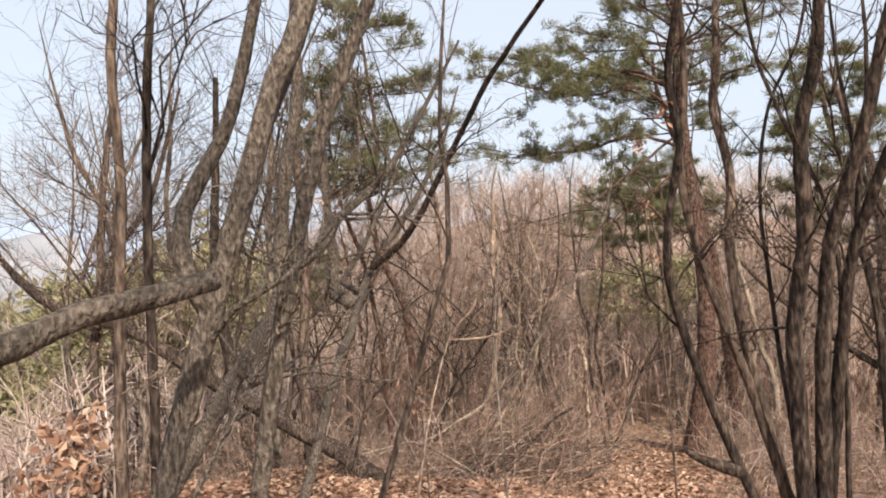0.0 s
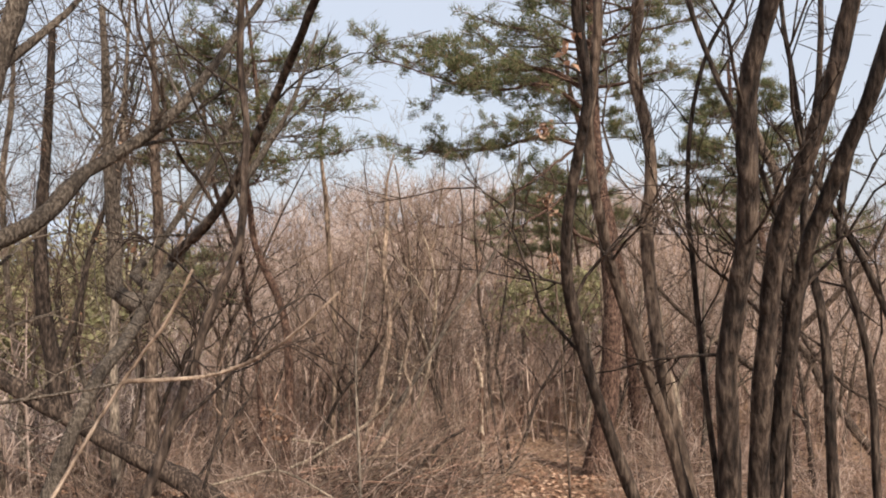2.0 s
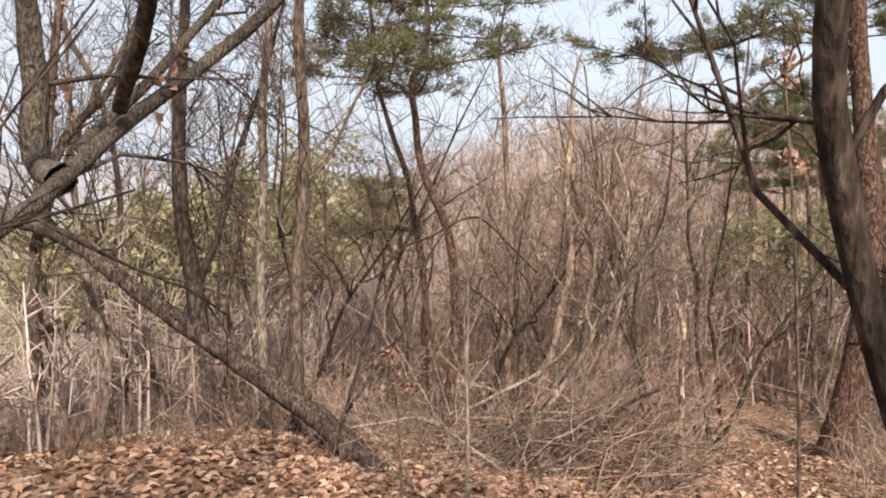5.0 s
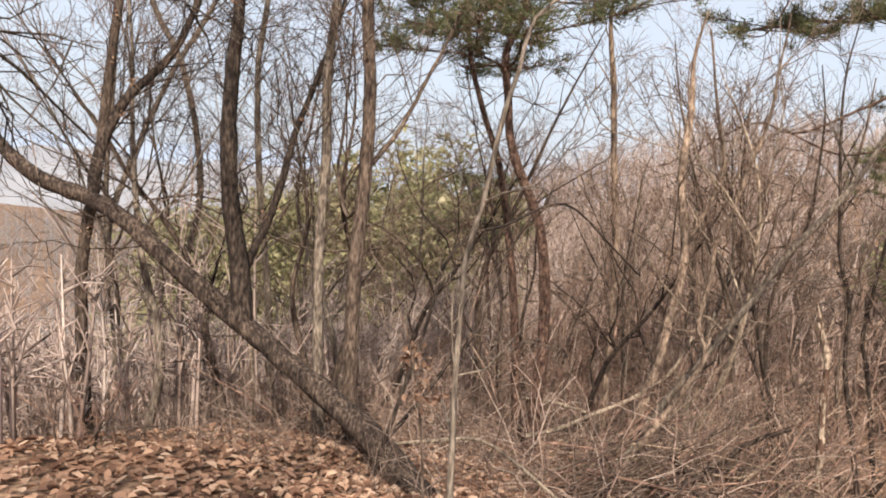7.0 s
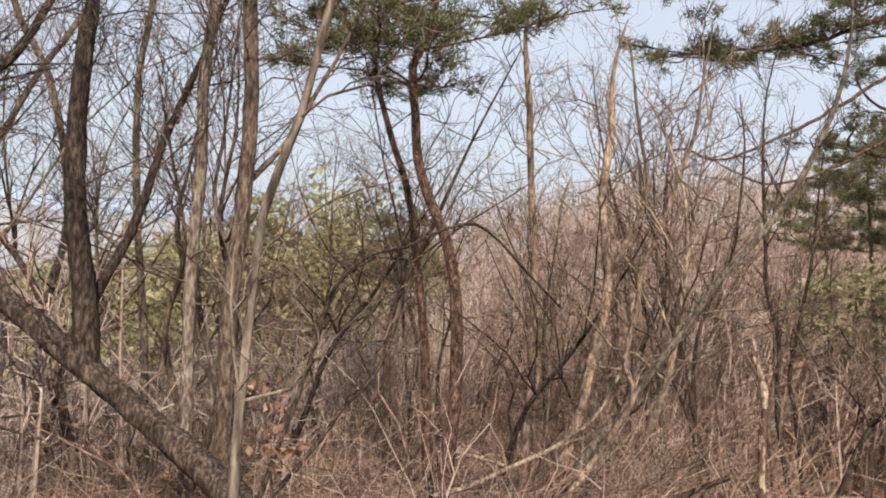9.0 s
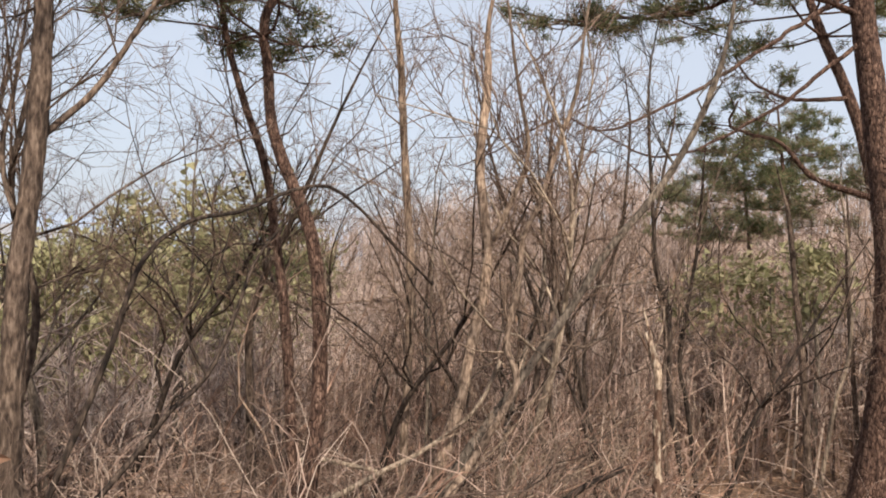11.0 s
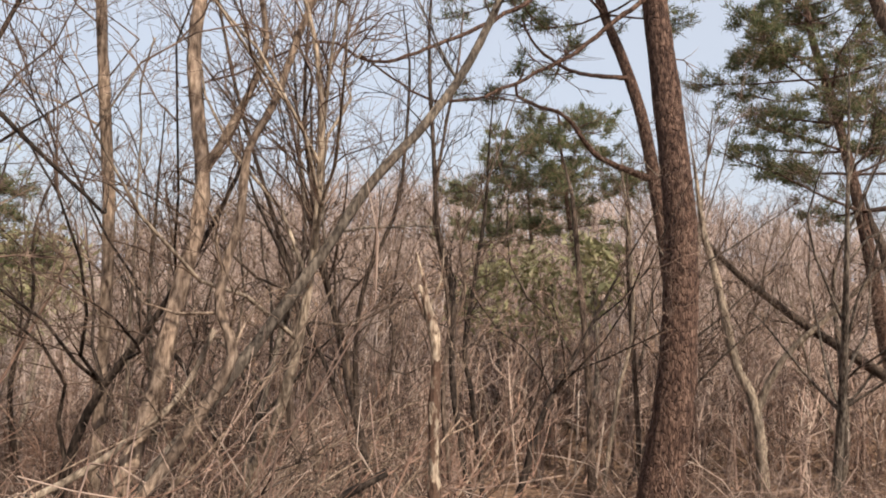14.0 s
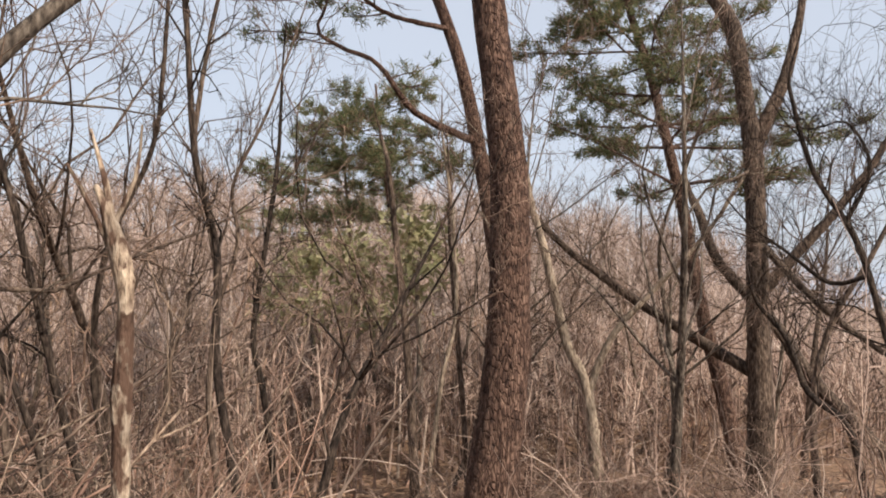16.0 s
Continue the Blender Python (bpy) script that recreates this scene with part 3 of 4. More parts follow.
broadleaf('broken_limb', [(-0.92, 4.75, 1.0), (-0.66, 4.55, 1.2), (-0.46, 4.4, 1.49), (-0.35, 4.3, 1.67), (-0.24, 4.15, 1.82), (-0.17, 4.05, 1.93), (-0.01, 3.89, 2.11), (0.17, 3.71, 2.3), (0.37, 3.51, 2.52)], 0.022, 0.009, [([(-0.68, 4.55, 1.19), (-0.72, 4.5, 1.32), (-0.77, 4.4, 1.42), (-0.81, 4.3, 1.66), (-0.85, 4.2, 1.85), (-0.82, 4.1, 2.07)], 0.008, 0.004)], seed=39, bark='dark', side=3, up=0, tw=0.4, label='dark dead limb caught upright in a forked tree')
# leaning trunk and the upright stems past it
broadleaf('leaning_tree', [(-2.11,8.59,-1.37), (-2.5,8.65,-1.19), (-2.92,8.66,-0.98), (-3.44,8.55,-0.64), (-3.92,8.44,-0.31), (-4.43,8.24,0.13), (-4.8,8.17,0.3), (-5.27,7.94,0.5)], 0.101, 0.064, [([(-3.45, 8.66, -0.64), (-3.57, 8.62, -0.11), (-3.66, 8.59, 0.52), (-3.7, 8.62, 1.15), (-3.7, 8.7, 1.92)], 0.084, 0.064), ([(-4.83, 8.26, 0.32), (-4.9, 8.34, 0.72), (-4.86, 8.57, 1.16), (-4.71, 8.92, 1.59), (-4.65, 9.14, 2.07)], 0.054, 0.035), ([(-3.52, 8.73, -0.33), (-3.51, 8.98, 0.33), (-3.48, 9.23, 1.02), (-3.36, 9.53, 1.82)], 0.041, 0.024)], seed=41, bark='dark', side=16, up=1.6, tw=1.1, label='half-fallen dark trunk with upright bare limbs', dry=20)
broadleaf('bare_tree', [(-3.26,9.36,-1.59), (-3.3,9.35,-0.64), (-3.32,9.36,0.02), (-3.31,9.4,0.82), (-3.33,9.41,1.51), (-3.3,9.46,2.11)], 0.051, 0.04, [], seed=42, bark='grey', side=16, up=1.7, tw=1.9, label='upright grey-brown bare tree on the valley side')
broadleaf('bare_tree', [(-2.79,9.21,-1.59), (-2.83,9.23,-0.74), (-2.85,9.27,-0.07), (-2.84,9.33,0.55), (-2.84,9.37,1.14), (-2.9,9.38,2.06)], 0.065, 0.053, [([(-2.82, 9.44, 0.61), (-2.72, 9.66, 1.04), (-2.58, 9.9, 1.54), (-2.46, 10.12, 2.01)], 0.023, 0.012), ([(-2.85, 9.41, 0.51), (-3.07, 9.43, 0.23), (-3.23, 9.47, 0.59), (-3.28, 9.6, 1.08)], 0.019, 0.01)], seed=43, bark='brown', side=16, up=1.7, tw=1.9, label='upright grey bare tree with sweeping twigs')
broadleaf('bare_tree', [(-4.95,8.25,-1.69), (-5.03,8.25,-0.73), (-5.07,8.29,-0.19), (-5.06,8.41,0.54), (-5.08,8.5,1.15), (-5.08,8.6,1.95)], 0.059, 0.04, [], seed=44, bark='brown', side=16, up=1.6, tw=1.9, label='brown bare tree at the edge of the slope', dry=12)
broadleaf('bare_tree', [(-5.21,10.99,-2.14), (-5.31,10.97,-0.82), (-5.45,10.9,0.61), (-5.53,10.9,1.89), (-5.5,11.0,2.73)], 0.044, 0.034, [], seed=45, bark='grey', side=16, up=2.0, tw=1.9, label='slim grey bare tree on the valley side')
broadleaf('bare_tree', [(-6.31,10.58,-2.39), (-6.34,10.55,-0.9), (-6.21,10.7,0.37), (-6.36,10.53,1.71), (-6.6,10.24,2.53)], 0.047, 0.035, [], seed=46, bark='grey', side=16, up=2.0, tw=1.9, label='slim grey bare tree on the valley side')
broadleaf('bare_tree', [(-5.96,9.43,-2.04), (-6.07,9.41,-1.0), (-6.19,9.38,-0.21), (-6.1,9.64,0.73), (-5.95,9.96,1.59), (-5.7,10.37,2.5)], 0.042, 0.027, [], seed=47, bark='grey', side=16, up=2.0, tw=1.9, label='slim grey bare tree on the valley side')
broadleaf('sapling', [(-0.22,5.93,-0.28), (-0.25,5.98,0.05), (-0.27,6.04,0.35), (-0.26,6.12,0.53), (-0.24,6.19,0.8), (-0.23,6.26,0.93)], 0.011, 0.007, [([(-0.33, 6.1, -0.14), (-0.34, 6.09, -0.06)], 0.006, 0.005)], seed=48, bark='grey', side=5, up=0.35, tw=0.4, label='thin grey sapling close to the trail')
# pale stems and brush pile ahead
broadleaf('bare_tree', [(-0.76,10.71,-1.66), (-0.57,10.82,-1.01), (-0.51,10.88,-0.59), (-0.44,10.95,-0.16), (-0.43,10.99,0.13), (-0.49,11.02,0.54), (-0.53,11.06,0.87), (-0.5,11.11,1.35)], 0.052, 0.032, [([(-0.43, 11.02, 0.13), (-0.33, 11.1, 0.44), (-0.22, 11.17, 0.75), (-0.21, 11.22, 1.0), (-0.3, 11.26, 1.38)], 0.024, 0.017)], seed=51, bark='tan', side=8, up=1.0, tw=0.8, label='tan bare tree forking above the brush')
broadleaf('bare_tree', [(-0.39,10.31,-1.27), (-0.27,10.4,-1.05), (-0.12,10.49,-0.74), (-0.2,10.53,-0.56), (-0.21,10.58,-0.39), (-0.16,10.65,-0.1), (-0.15,10.71,0.19), (-0.05,10.78,0.45), (0.04,10.86,0.8), (0.16,10.93,1.23)], 0.033, 0.015, [], seed=52, bark='tan', side=12, up=0.9, tw=0.8, label='crooked tan stem with a sharp kink')
broadleaf('bare_tree', [(-0.66,10.43,-1.63), (-0.47,10.64,-1.26), (-0.16,10.86,-0.79), (0.19,11.06,-0.23), (0.42,11.22,0.18), (0.68,11.36,0.52), (0.92,11.49,0.91), (1.16,11.61,1.5)], 0.036, 0.024, [], seed=53, bark='grey', side=9, up=1.0, tw=0.9, label='long grey stem leaning over the brush')
broadleaf('bare_tree', [(-1.31,12.0,-2.03), (-1.3,12.03,-0.86), (-1.32,12.04,-0.06), (-1.39,12.04,0.73), (-1.46,12.03,1.54), (-1.48,12.04,1.79)], 0.041, 0.035, [], seed=54, bark='tan', side=14, up=1.3, tw=0.9, label='straight tan bare tree above the brush')
broadleaf('sapling', [(-1.05,11.78,-1.94), (-1.06,11.77,-0.82), (-1.06,11.77,0.0), (-1.06,11.77,0.5)], 0.015, 0.006, [], seed=55, bark='pale', side=5, up=0.5, tw=0.4, label='thin straight pale sapling')
broadleaf('dead_stem', [(0.79,10.82,-1.52), (0.77,10.84,-1.11), (0.77,10.85,-0.84), (0.77,10.86,-0.67), (0.73,10.87,-0.52), (0.68,10.89,-0.4)], 0.031, 0.025, [([(0.73, 10.87, -0.52), (0.71, 10.88, -0.38), (0.66, 10.9, -0.22)], 0.014, 0.004), ([(0.77, 10.86, -0.64), (0.68, 10.88, -0.47), (0.60, 10.9, -0.33)], 0.011, 0.004), ([(0.73, 10.87, -0.50), (0.79, 10.88, -0.36), (0.80, 10.9, -0.20)], 0.009, 0.003)], seed=56, bark='dead', side=0, up=0, tw=0, label='dead broken stem with bark flaked off to pale wood')
broadleaf('bare_tree', [(1.12,12.87,-1.78), (1.0,12.92,-1.1), (1.0,12.96,-0.49), (0.87,13.0,0.02), (0.81,13.04,0.58), (0.74,13.09,1.41)], 0.03, 0.016, [], seed=57, bark='dark', side=14, up=1.0, tw=0.8, label='dark bare tree with upright twigs')
broadleaf('bare_tree', [(0.3,14.18,-2.16), (0.16,14.17,-1.12), (0.23,14.17,-0.36), (0.5,14.18,0.37), (0.56,14.18,1.31)], 0.03, 0.015, [], seed=58, bark='brown', side=14, up=1.1, tw=0.9, label='brown bare tree with upright twigs')
broadleaf('bare_tree', [(-0.05,13.14,-1.86), (-0.22,13.11,-0.78), (-0.41,13.08,-0.12), (-0.68,13.02,0.69), (-0.85,12.97,1.25)], 0.029, 0.014, [], seed=59, bark='brown', side=14, up=1.1, tw=0.9, label='brown bare tree with upright twigs')
# trees round the lower trail
broadleaf('bare_tree', [(5.04,15.81,-3.24), (4.94,15.92,-1.84), (4.74,16.08,-1.22), (4.56,16.22,-0.25), (4.42,16.34,0.42)], 0.075, 0.044, [([(4.92, 15.88, -1.8), (5.17, 15.81, -1.2), (5.57, 15.65, -0.69), (6.1, 15.36, 0.0)], 0.048, 0.027)], seed=61, bark='pale', side=9, up=1.1, tw=0.9, label='pale forked sapling beside the big pine')
broadleaf('bare_tree', [(6.89,15.5,-3.42), (6.92,15.52,-1.84), (6.93,15.55,-0.55), (6.94,15.59,0.78), (6.89,15.67,1.68), (6.8,15.78,2.53), (6.55,16.03,3.23)], 0.146, 0.09, [([(6.99, 15.55, 0.98), (7.27, 15.43, 1.92), (7.5, 15.35, 3.01)], 0.095, 0.072), ([(6.86, 15.53, -1.65), (6.27, 16.14, -1.1), (5.66, 16.68, -0.56), (4.99, 17.18, 0.14)], 0.076, 0.052), ([(6.91, 15.48, -0.68), (7.33, 15.28, -0.15), (7.75, 15.05, 0.42), (8.11, 14.86, 1.06)], 0.07, 0.031), ([(6.78, 15.32, -0.04), (7.08, 14.87, -0.73), (7.31, 14.45, -1.13), (7.43, 14.11, -1.33)], 0.051, 0.027)], seed=62, bark='brown', side=32, up=1.8, tw=1.2, label='dark old forked tree with tangled bare limbs')
broadleaf('leaning_tree', [(8.46,14.76,-2.88), (7.9,15.66,-1.82), (7.68,16.14,-1.1), (7.29,16.72,-0.31), (7.21,17.03,0.4)], 0.094, 0.061, [], seed=63, bark='brown', side=5, up=0.8, tw=0.8, label='brown trunk leaning against its neighbours')
broadleaf('sapling', [(3.34,16.83,-3.1), (3.49,16.81,-1.79), (3.64,16.79,-0.99), (3.61,16.83,0.09), (3.54,16.87,0.78)], 0.033, 0.017, [], seed=64, bark='pale', side=8, up=0.9, tw=0.7, label='thin pale bent sapling by the pine')
broadleaf('arching_shoot', [(-0.34,2.25,-0.4), (-0.3,2.35,0.2), (-0.26,2.5,0.62), (-0.22,2.74,0.86), (-0.15,2.72,0.95), (-0.1,2.7,1.04)], 0.0055, 0.002, [([(-0.22, 2.74, 0.86), (-0.15, 2.77, 0.86), (-0.08, 2.78, 0.87), (0.02, 2.74, 0.92), (0.12, 2.71, 1.01)], 0.004, 0.002)], seed=65, bark='tan', side=0, up=0, tw=0.3, label='long tan forked shoot bowed over the trail edge')
broadleaf('fallen_branch', [(-0.31,10.28,-1.55), (-0.08,10.37,-1.72), (0.26,10.46,-1.39), (0.56,10.53,-1.21)], 0.028, 0.019, [], seed=66, bark='dark', side=0, up=0, tw=0, label='dark dead branch fallen in the brush')
broadleaf('fallen_branch', [(-2.13,8.73,-1.41), (-1.73,8.8,-1.31), (-1.39,8.81,-1.23), (-1.06,8.81,-1.36), (-0.65,8.81,-1.59)], 0.016, 0.011, [], seed=67, bark='pale', side=0, up=0, tw=0, label='pale dead branch lying on the leaves')
broadleaf('fallen_branch', [(-1.89,11.04,-1.57), (-1.73,11.13,-1.57), (-1.48,11.24,-1.63), (-1.33,11.3,-1.67)], 0.024, 0.014, [], seed=68, bark='pale', side=0, up=0, tw=0, label='pale dead branch caught in the brush')
broadleaf('fallen_branch', [(-1.52,10.11,-1.62), (-1.3,10.27,-1.56), (-1.03,10.43,-1.41), (-0.74,10.57,-1.25), (-0.43,10.7,-0.98), (-0.28,10.77,-0.64)], 0.022, 0.013, [], seed=69, bark='pale', side=3, up=0, tw=0.4, label='long pale branch leaning on the brush heap')
broadleaf('bare_tree', [(-2.14,9.41,-1.13), (-2.06,9.59,-0.91), (-1.94,9.79,-0.71), (-1.86,9.94,-0.36), (-1.81,10.07,-0.02), (-1.69,10.24,0.25)], 0.021, 0.01, [([(-1.92, 9.72, -0.7), (-2.03, 9.71, -0.51), (-2.07, 9.73, -0.36), (-2.0, 9.85, -0.22), (-1.97, 9.94, 0.0)], 0.012, 0.006)], seed=90, bark='dark', side=5, up=0.4, tw=0.5, label='dark bent branchy sapling on the valley side')
broadleaf('bare_tree', [(-1.91,8.81,-0.53), (-1.85,9.0,-0.01), (-1.74,9.23,0.2), (-1.59,9.47,0.27), (-1.39,9.72,0.42), (-1.25,9.91,0.46), (-1.11,10.09,0.34), (-0.95,10.26,0.14), (-0.77,10.44,-0.07)], 0.018, 0.008, [], seed=91, bark='dark', side=6, up=0.2, tw=0.5, label='dark thin stem arched over like a hoop')
broadleaf('bare_tree', [(0.38,12.18,-1.89), (0.27,12.19,-1.41), (0.11,12.2,-1.0), (-0.04,12.21,-0.73), (-0.19,12.2,-0.32)], 0.02, 0.012, [], seed=92, bark='dark', side=10, up=1.2, tw=0.8, label='dark bare tree with upright twigs')
broadleaf('bare_tree', [(0.37,12.78,-1.78), (0.22,12.78,-1.25), (0.1,12.78,-0.78), (-0.02,12.77,-0.32), (-0.12,12.77,0.03)], 0.027, 0.017, [], seed=93, bark='dark', side=10, up=1.2, tw=0.8, label='dark bare tree with upright twigs')
broadleaf('bare_tree', [(1.03,13.24,-1.95), (0.96,13.28,-1.34), (0.99,13.32,-0.72), (0.92,13.36,-0.22), (0.82,13.39,0.25), (0.89,13.43,0.96)], 0.024, 0.014, [([(1.0, 13.24, -0.86), (1.1, 13.3, -0.4), (1.06, 13.37, -0.03), (1.26, 13.43, 0.47)], 0.016, 0.009)], seed=94, bark='brown', side=12, up=1.1, tw=0.8, label='brown forked tree with upright twigs')
broadleaf('bare_tree', [(1.5,15.02,-2.47), (1.38,15.03,-1.61), (1.28,15.03,-1.12), (1.35,15.03,-0.34), (1.43,15.03,0.36)], 0.033, 0.019, [], seed=95, bark='dark', side=12, up=1.1, tw=0.9, label='dark bare tree with upright twigs')
broadleaf('bare_tree', [(3.34,17.35,-3.38), (3.21,17.38,-1.58), (3.05,17.42,-0.02), (2.96,17.44,0.84)], 0.058, 0.035, [], seed=96, bark='brown', side=5, up=0.8, tw=0.8, label='straight brown trunk behind the pine')
broadleaf('bare_tree', [(3.97,17.16,-3.37), (3.85,17.19,-1.57), (3.73,17.23,-0.01), (3.73,17.23,0.63)], 0.041, 0.026, [], seed=97, bark='brown', side=5, up=0.8, tw=0.8, label='straight reddish-brown thin trunk behind the pine')
broadleaf('bare_tree', [(6.56,13.74,-2.72), (6.54,13.94,-1.91), (6.4,14.26,-1.64), (6.35,14.48,-1.12), (6.24,14.74,-0.79)], 0.039, 0.023, [], seed=98, bark='dark', side=10, up=0.4, tw=0.8, label='dark crooked limbs tangled beside the old tree')
broadleaf('sapling', [(1.3,6.95,-1.6), (1.22,6.92,-0.4), (1.12,6.9,0.6), (1.02,6.88,1.4)], 0.012, 0.006, [], seed=85, bark='brown', side=4, up=0.3, tw=0.4, label='thin sapling with clumps of clinging orange-brown leaves', clusters=[(1.02,6.88,1.4), (1.1,6.9,0.95), (0.98,6.9,1.95)])
broadleaf('sapling', [(-0.95,7.25,-1.9), (-1.0,7.22,-0.8), (-1.08,7.2,-0.26), (-1.2,7.15,0.1)], 0.009, 0.004, [], seed=86, bark='brown', side=4, up=0.2, tw=0.4, label='thin sapling with a clump of clinging tan leaves', clusters=[(-1.08,7.2,-0.26), (-1.0,7.2,-0.45)])
broadleaf('sapling', [(-1.42,2.7,0.04), (-1.45,2.7,0.34), (-1.47,2.7,0.54)], 0.008, 0.004, [], seed=87, bark='tan', side=5, up=0.15, tw=0.25, label='low oak sapling still holding pale tan dead leaves', clusters=[(-1.51, 2.7, 0.5), (-1.43, 2.7, 0.56), (-1.62, 2.7, 0.38), (-1.42, 2.7, 0.41), (-1.46, 2.65, 0.45), (-1.58, 2.75, 0.54)])
broadleaf('bare_tree', [(6.07,12.78,-2.25), (6.0,12.98,-1.19), (5.91,13.19,-0.3), (5.75,13.47,0.33), (5.68,13.63,0.99)], 0.038, 0.018, [([(5.93, 13.1, -0.49), (5.78, 13.35, -0.58), (5.62, 13.6, -0.34), (5.43, 13.85, -0.08)], 0.021, 0.011), ([(5.83, 13.21, -0.12), (5.99, 13.13, 0.34), (5.93, 13.29, 0.74), (5.8, 13.52, 0.73)], 0.019, 0.009)], seed=99, bark='dark', side=16, up=0.5, tw=1.0, label='dark twisted small tree with a tangle of twigs')
broadleaf('bare_tree', [(6.63,14.38,-2.76), (6.68,14.48,-1.68), (6.9,14.4,-0.89), (7.18,14.25,-0.33), (7.39,14.16,0.13)], 0.042, 0.022, [], seed=101, bark='brown', side=18, up=0.8, tw=1.0, label='brown bent tree with a tangle of twigs')
# pines
pine('pine_tree', [(2.92,13.82,-2.8), (3.02,13.81,-2.07), (3.12,13.8,-1.19), (3.14,13.82,0.11), (3.03,13.88,1.21), (2.89,13.95,2.32), (2.81,13.99,3.01), (2.75,14.03,4.2)], 0.186, 0.133, [([(2.95, 13.75, 2.75), (1.9, 13.6, 2.95), (1.0, 13.7, 2.75), (-0.3, 13.4, 2.6)], 0.035, 0.01), ([(2.9, 13.7, 3.3), (1.9, 13.3, 3.7), (0.8, 13.0, 3.6), (-0.6, 12.6, 3.9)], 0.04, 0.01), ([(2.9, 13.7, 3.7), (2.0, 14.2, 4.2), (0.9, 14.5, 4.3), (-0.4, 14.6, 4.7)], 0.04, 0.01), ([(2.85, 13.9, 2.48), (1.8, 13.6, 1.67), (1.02, 13.3, 1.25), (0.48, 13.0, 1.36), (0.2, 12.8, 1.5)], 0.026, 0.007), ([(2.8, 13.9, 2.95), (1.5, 13.3, 1.95), (0.41, 13.0, 1.34), (-0.07, 12.8, 1.39), (-0.56, 12.6, 1.09), (-0.99, 12.4, 0.88)], 0.028, 0.006)], seed=71, crown=(3.6, 6.4), spread=2.4, lay=8, needle=0.11, thick=1.05, label='tall pine with scaly reddish-brown bark', bias=-1, bare=2)
pine('pine_tree', [(4.35,16.34,-3.37), (4.2,16.43,-1.37), (3.99,16.54,0.2), (3.89,16.61,0.86), (3.71,16.71,1.84), (3.49,16.81,2.61), (3.19,16.92,3.4), (2.88,17.03,4.45)], 0.14, 0.081, [([(3.77, 16.6, 1.08), (3.03, 16.4, 1.33), (2.57, 16.2, 1.76), (1.94, 16.0, 1.91), (1.96, 15.8, 2.19)], 0.05, 0.014), ([(3.45, 16.6, 2.5), (2.59, 16.2, 2.38), (2.01, 15.8, 2.63), (1.84, 15.6, 2.84)], 0.036, 0.012)], seed=72, crown=(3.3, 5.2), spread=2.2, lay=5, label='slender pine leaning beside the larger one', bias=-1, tufts=5)
pine('pine_tree', [(-1.81,11.02,-2.07), (-1.76,11.1,-1.05), (-1.83,11.14,-0.14), (-1.95,11.15,0.32), (-2.15,11.14,0.73), (-2.29,11.14,1.1), (-2.36,11.18,1.53), (-2.43,11.21,1.97), (-2.29,11.34,2.54), (-2.43,11.34,3.75), (-2.56,11.35,4.64)], 0.071, 0.032, [], seed=73, crown=(1.75, 4.9), spread=1.5, lay=9, thick=1.1, label='slim red-barked pine of a close pair')
pine('pine_tree', [(-2.2,11.72,-2.37), (-2.36,11.72,-0.67), (-2.51,11.72,0.19), (-2.64,11.72,0.82), (-2.87,11.67,1.45), (-3.05,11.64,2.04), (-3.14,11.66,2.69), (-3.26,11.66,3.53)], 0.056, 0.035, [], seed=74, crown=(2.0, 3.9), spread=1.2, lay=6, label='slim red-barked pine of a close pair')
pine('pine_tree', [(8.32,17.43,-4.01), (8.09,17.65,-2.18), (7.89,17.84,-1.03), (7.72,18.0,0.34), (7.51,18.18,1.67), (7.31,18.34,2.77), (7.04,18.55,4.0), (6.9,18.66,5.44)], 0.133, 0.075, [], seed=75, crown=(0.9, 5.6), spread=2.6, lay=11, needle=0.135, thick=1.15, label='tall pine with dark foliage layers above the slope')
pine('pine_tree', [(5.02,23.08,-4.41), (4.68,23.28,-1.61), (4.34,23.47,0.65), (4.13,23.62,2.21), (3.98,23.75,3.67)], 0.094, 0.043, [], seed=76, crown=(1.2, 3.7), spread=2.1, lay=6, needle=0.15, thick=1.0, label='mid-distance pine with flat layered crown')
pine('pine_tree', [(3.55,31.51,-0.77), (3.39,31.53,1.13), (3.24,31.55,2.84)], 0.078, 0.039, [], seed=77, crown=(0.6, 3.4), spread=1.9, lay=6, needle=0.15, thick=0.8, label='small pine on the far slope')
pine('pine_tree', [(-5.08,17.51,-2.73), (-5.26,17.43,-0.94), (-5.39,17.37,0.83)], 0.045, 0.018, [], seed=78, crown=(-0.6, 1.0), spread=1.0, lay=5, needle=0.12, thick=1.0, label='small dark green pine behind the twin trunks')
pine('pine_tree', [(3.97,24.86,-2.7), (3.73,24.89,-0.18), (3.46,24.93,2.62)], 0.086, 0.036, [], seed=79, crown=(0.6, 3.4), spread=2.4, lay=7, needle=0.15, thick=0.8, label='broad green pine on the facing slope')


# ---- thicket of bare saplings ----
TRAIL = [(0.0, -3.0), (0.1, 1.0), (0.5, 4.0), (0.45, 6.0), (0.7, 8.0), (1.6, 10.0), (2.0, 12.5), (2.3, 16.0)]


def off_trail(x, y):
    """How far a place lies from the trail's line."""
    best = 99.0
    for (ax, ay), (bx, by) in zip(TRAIL, TRAIL[1:]):
        s = max(0.0, min(1.0, ((x - ax) * (bx - ax) + (y - ay) * (by - ay)) / ((bx - ax) ** 2 + (by - ay) ** 2)))
        best = min(best, math.hypot(x - ax - s * (bx - ax), y - ay - s * (by - ay)))
    return best


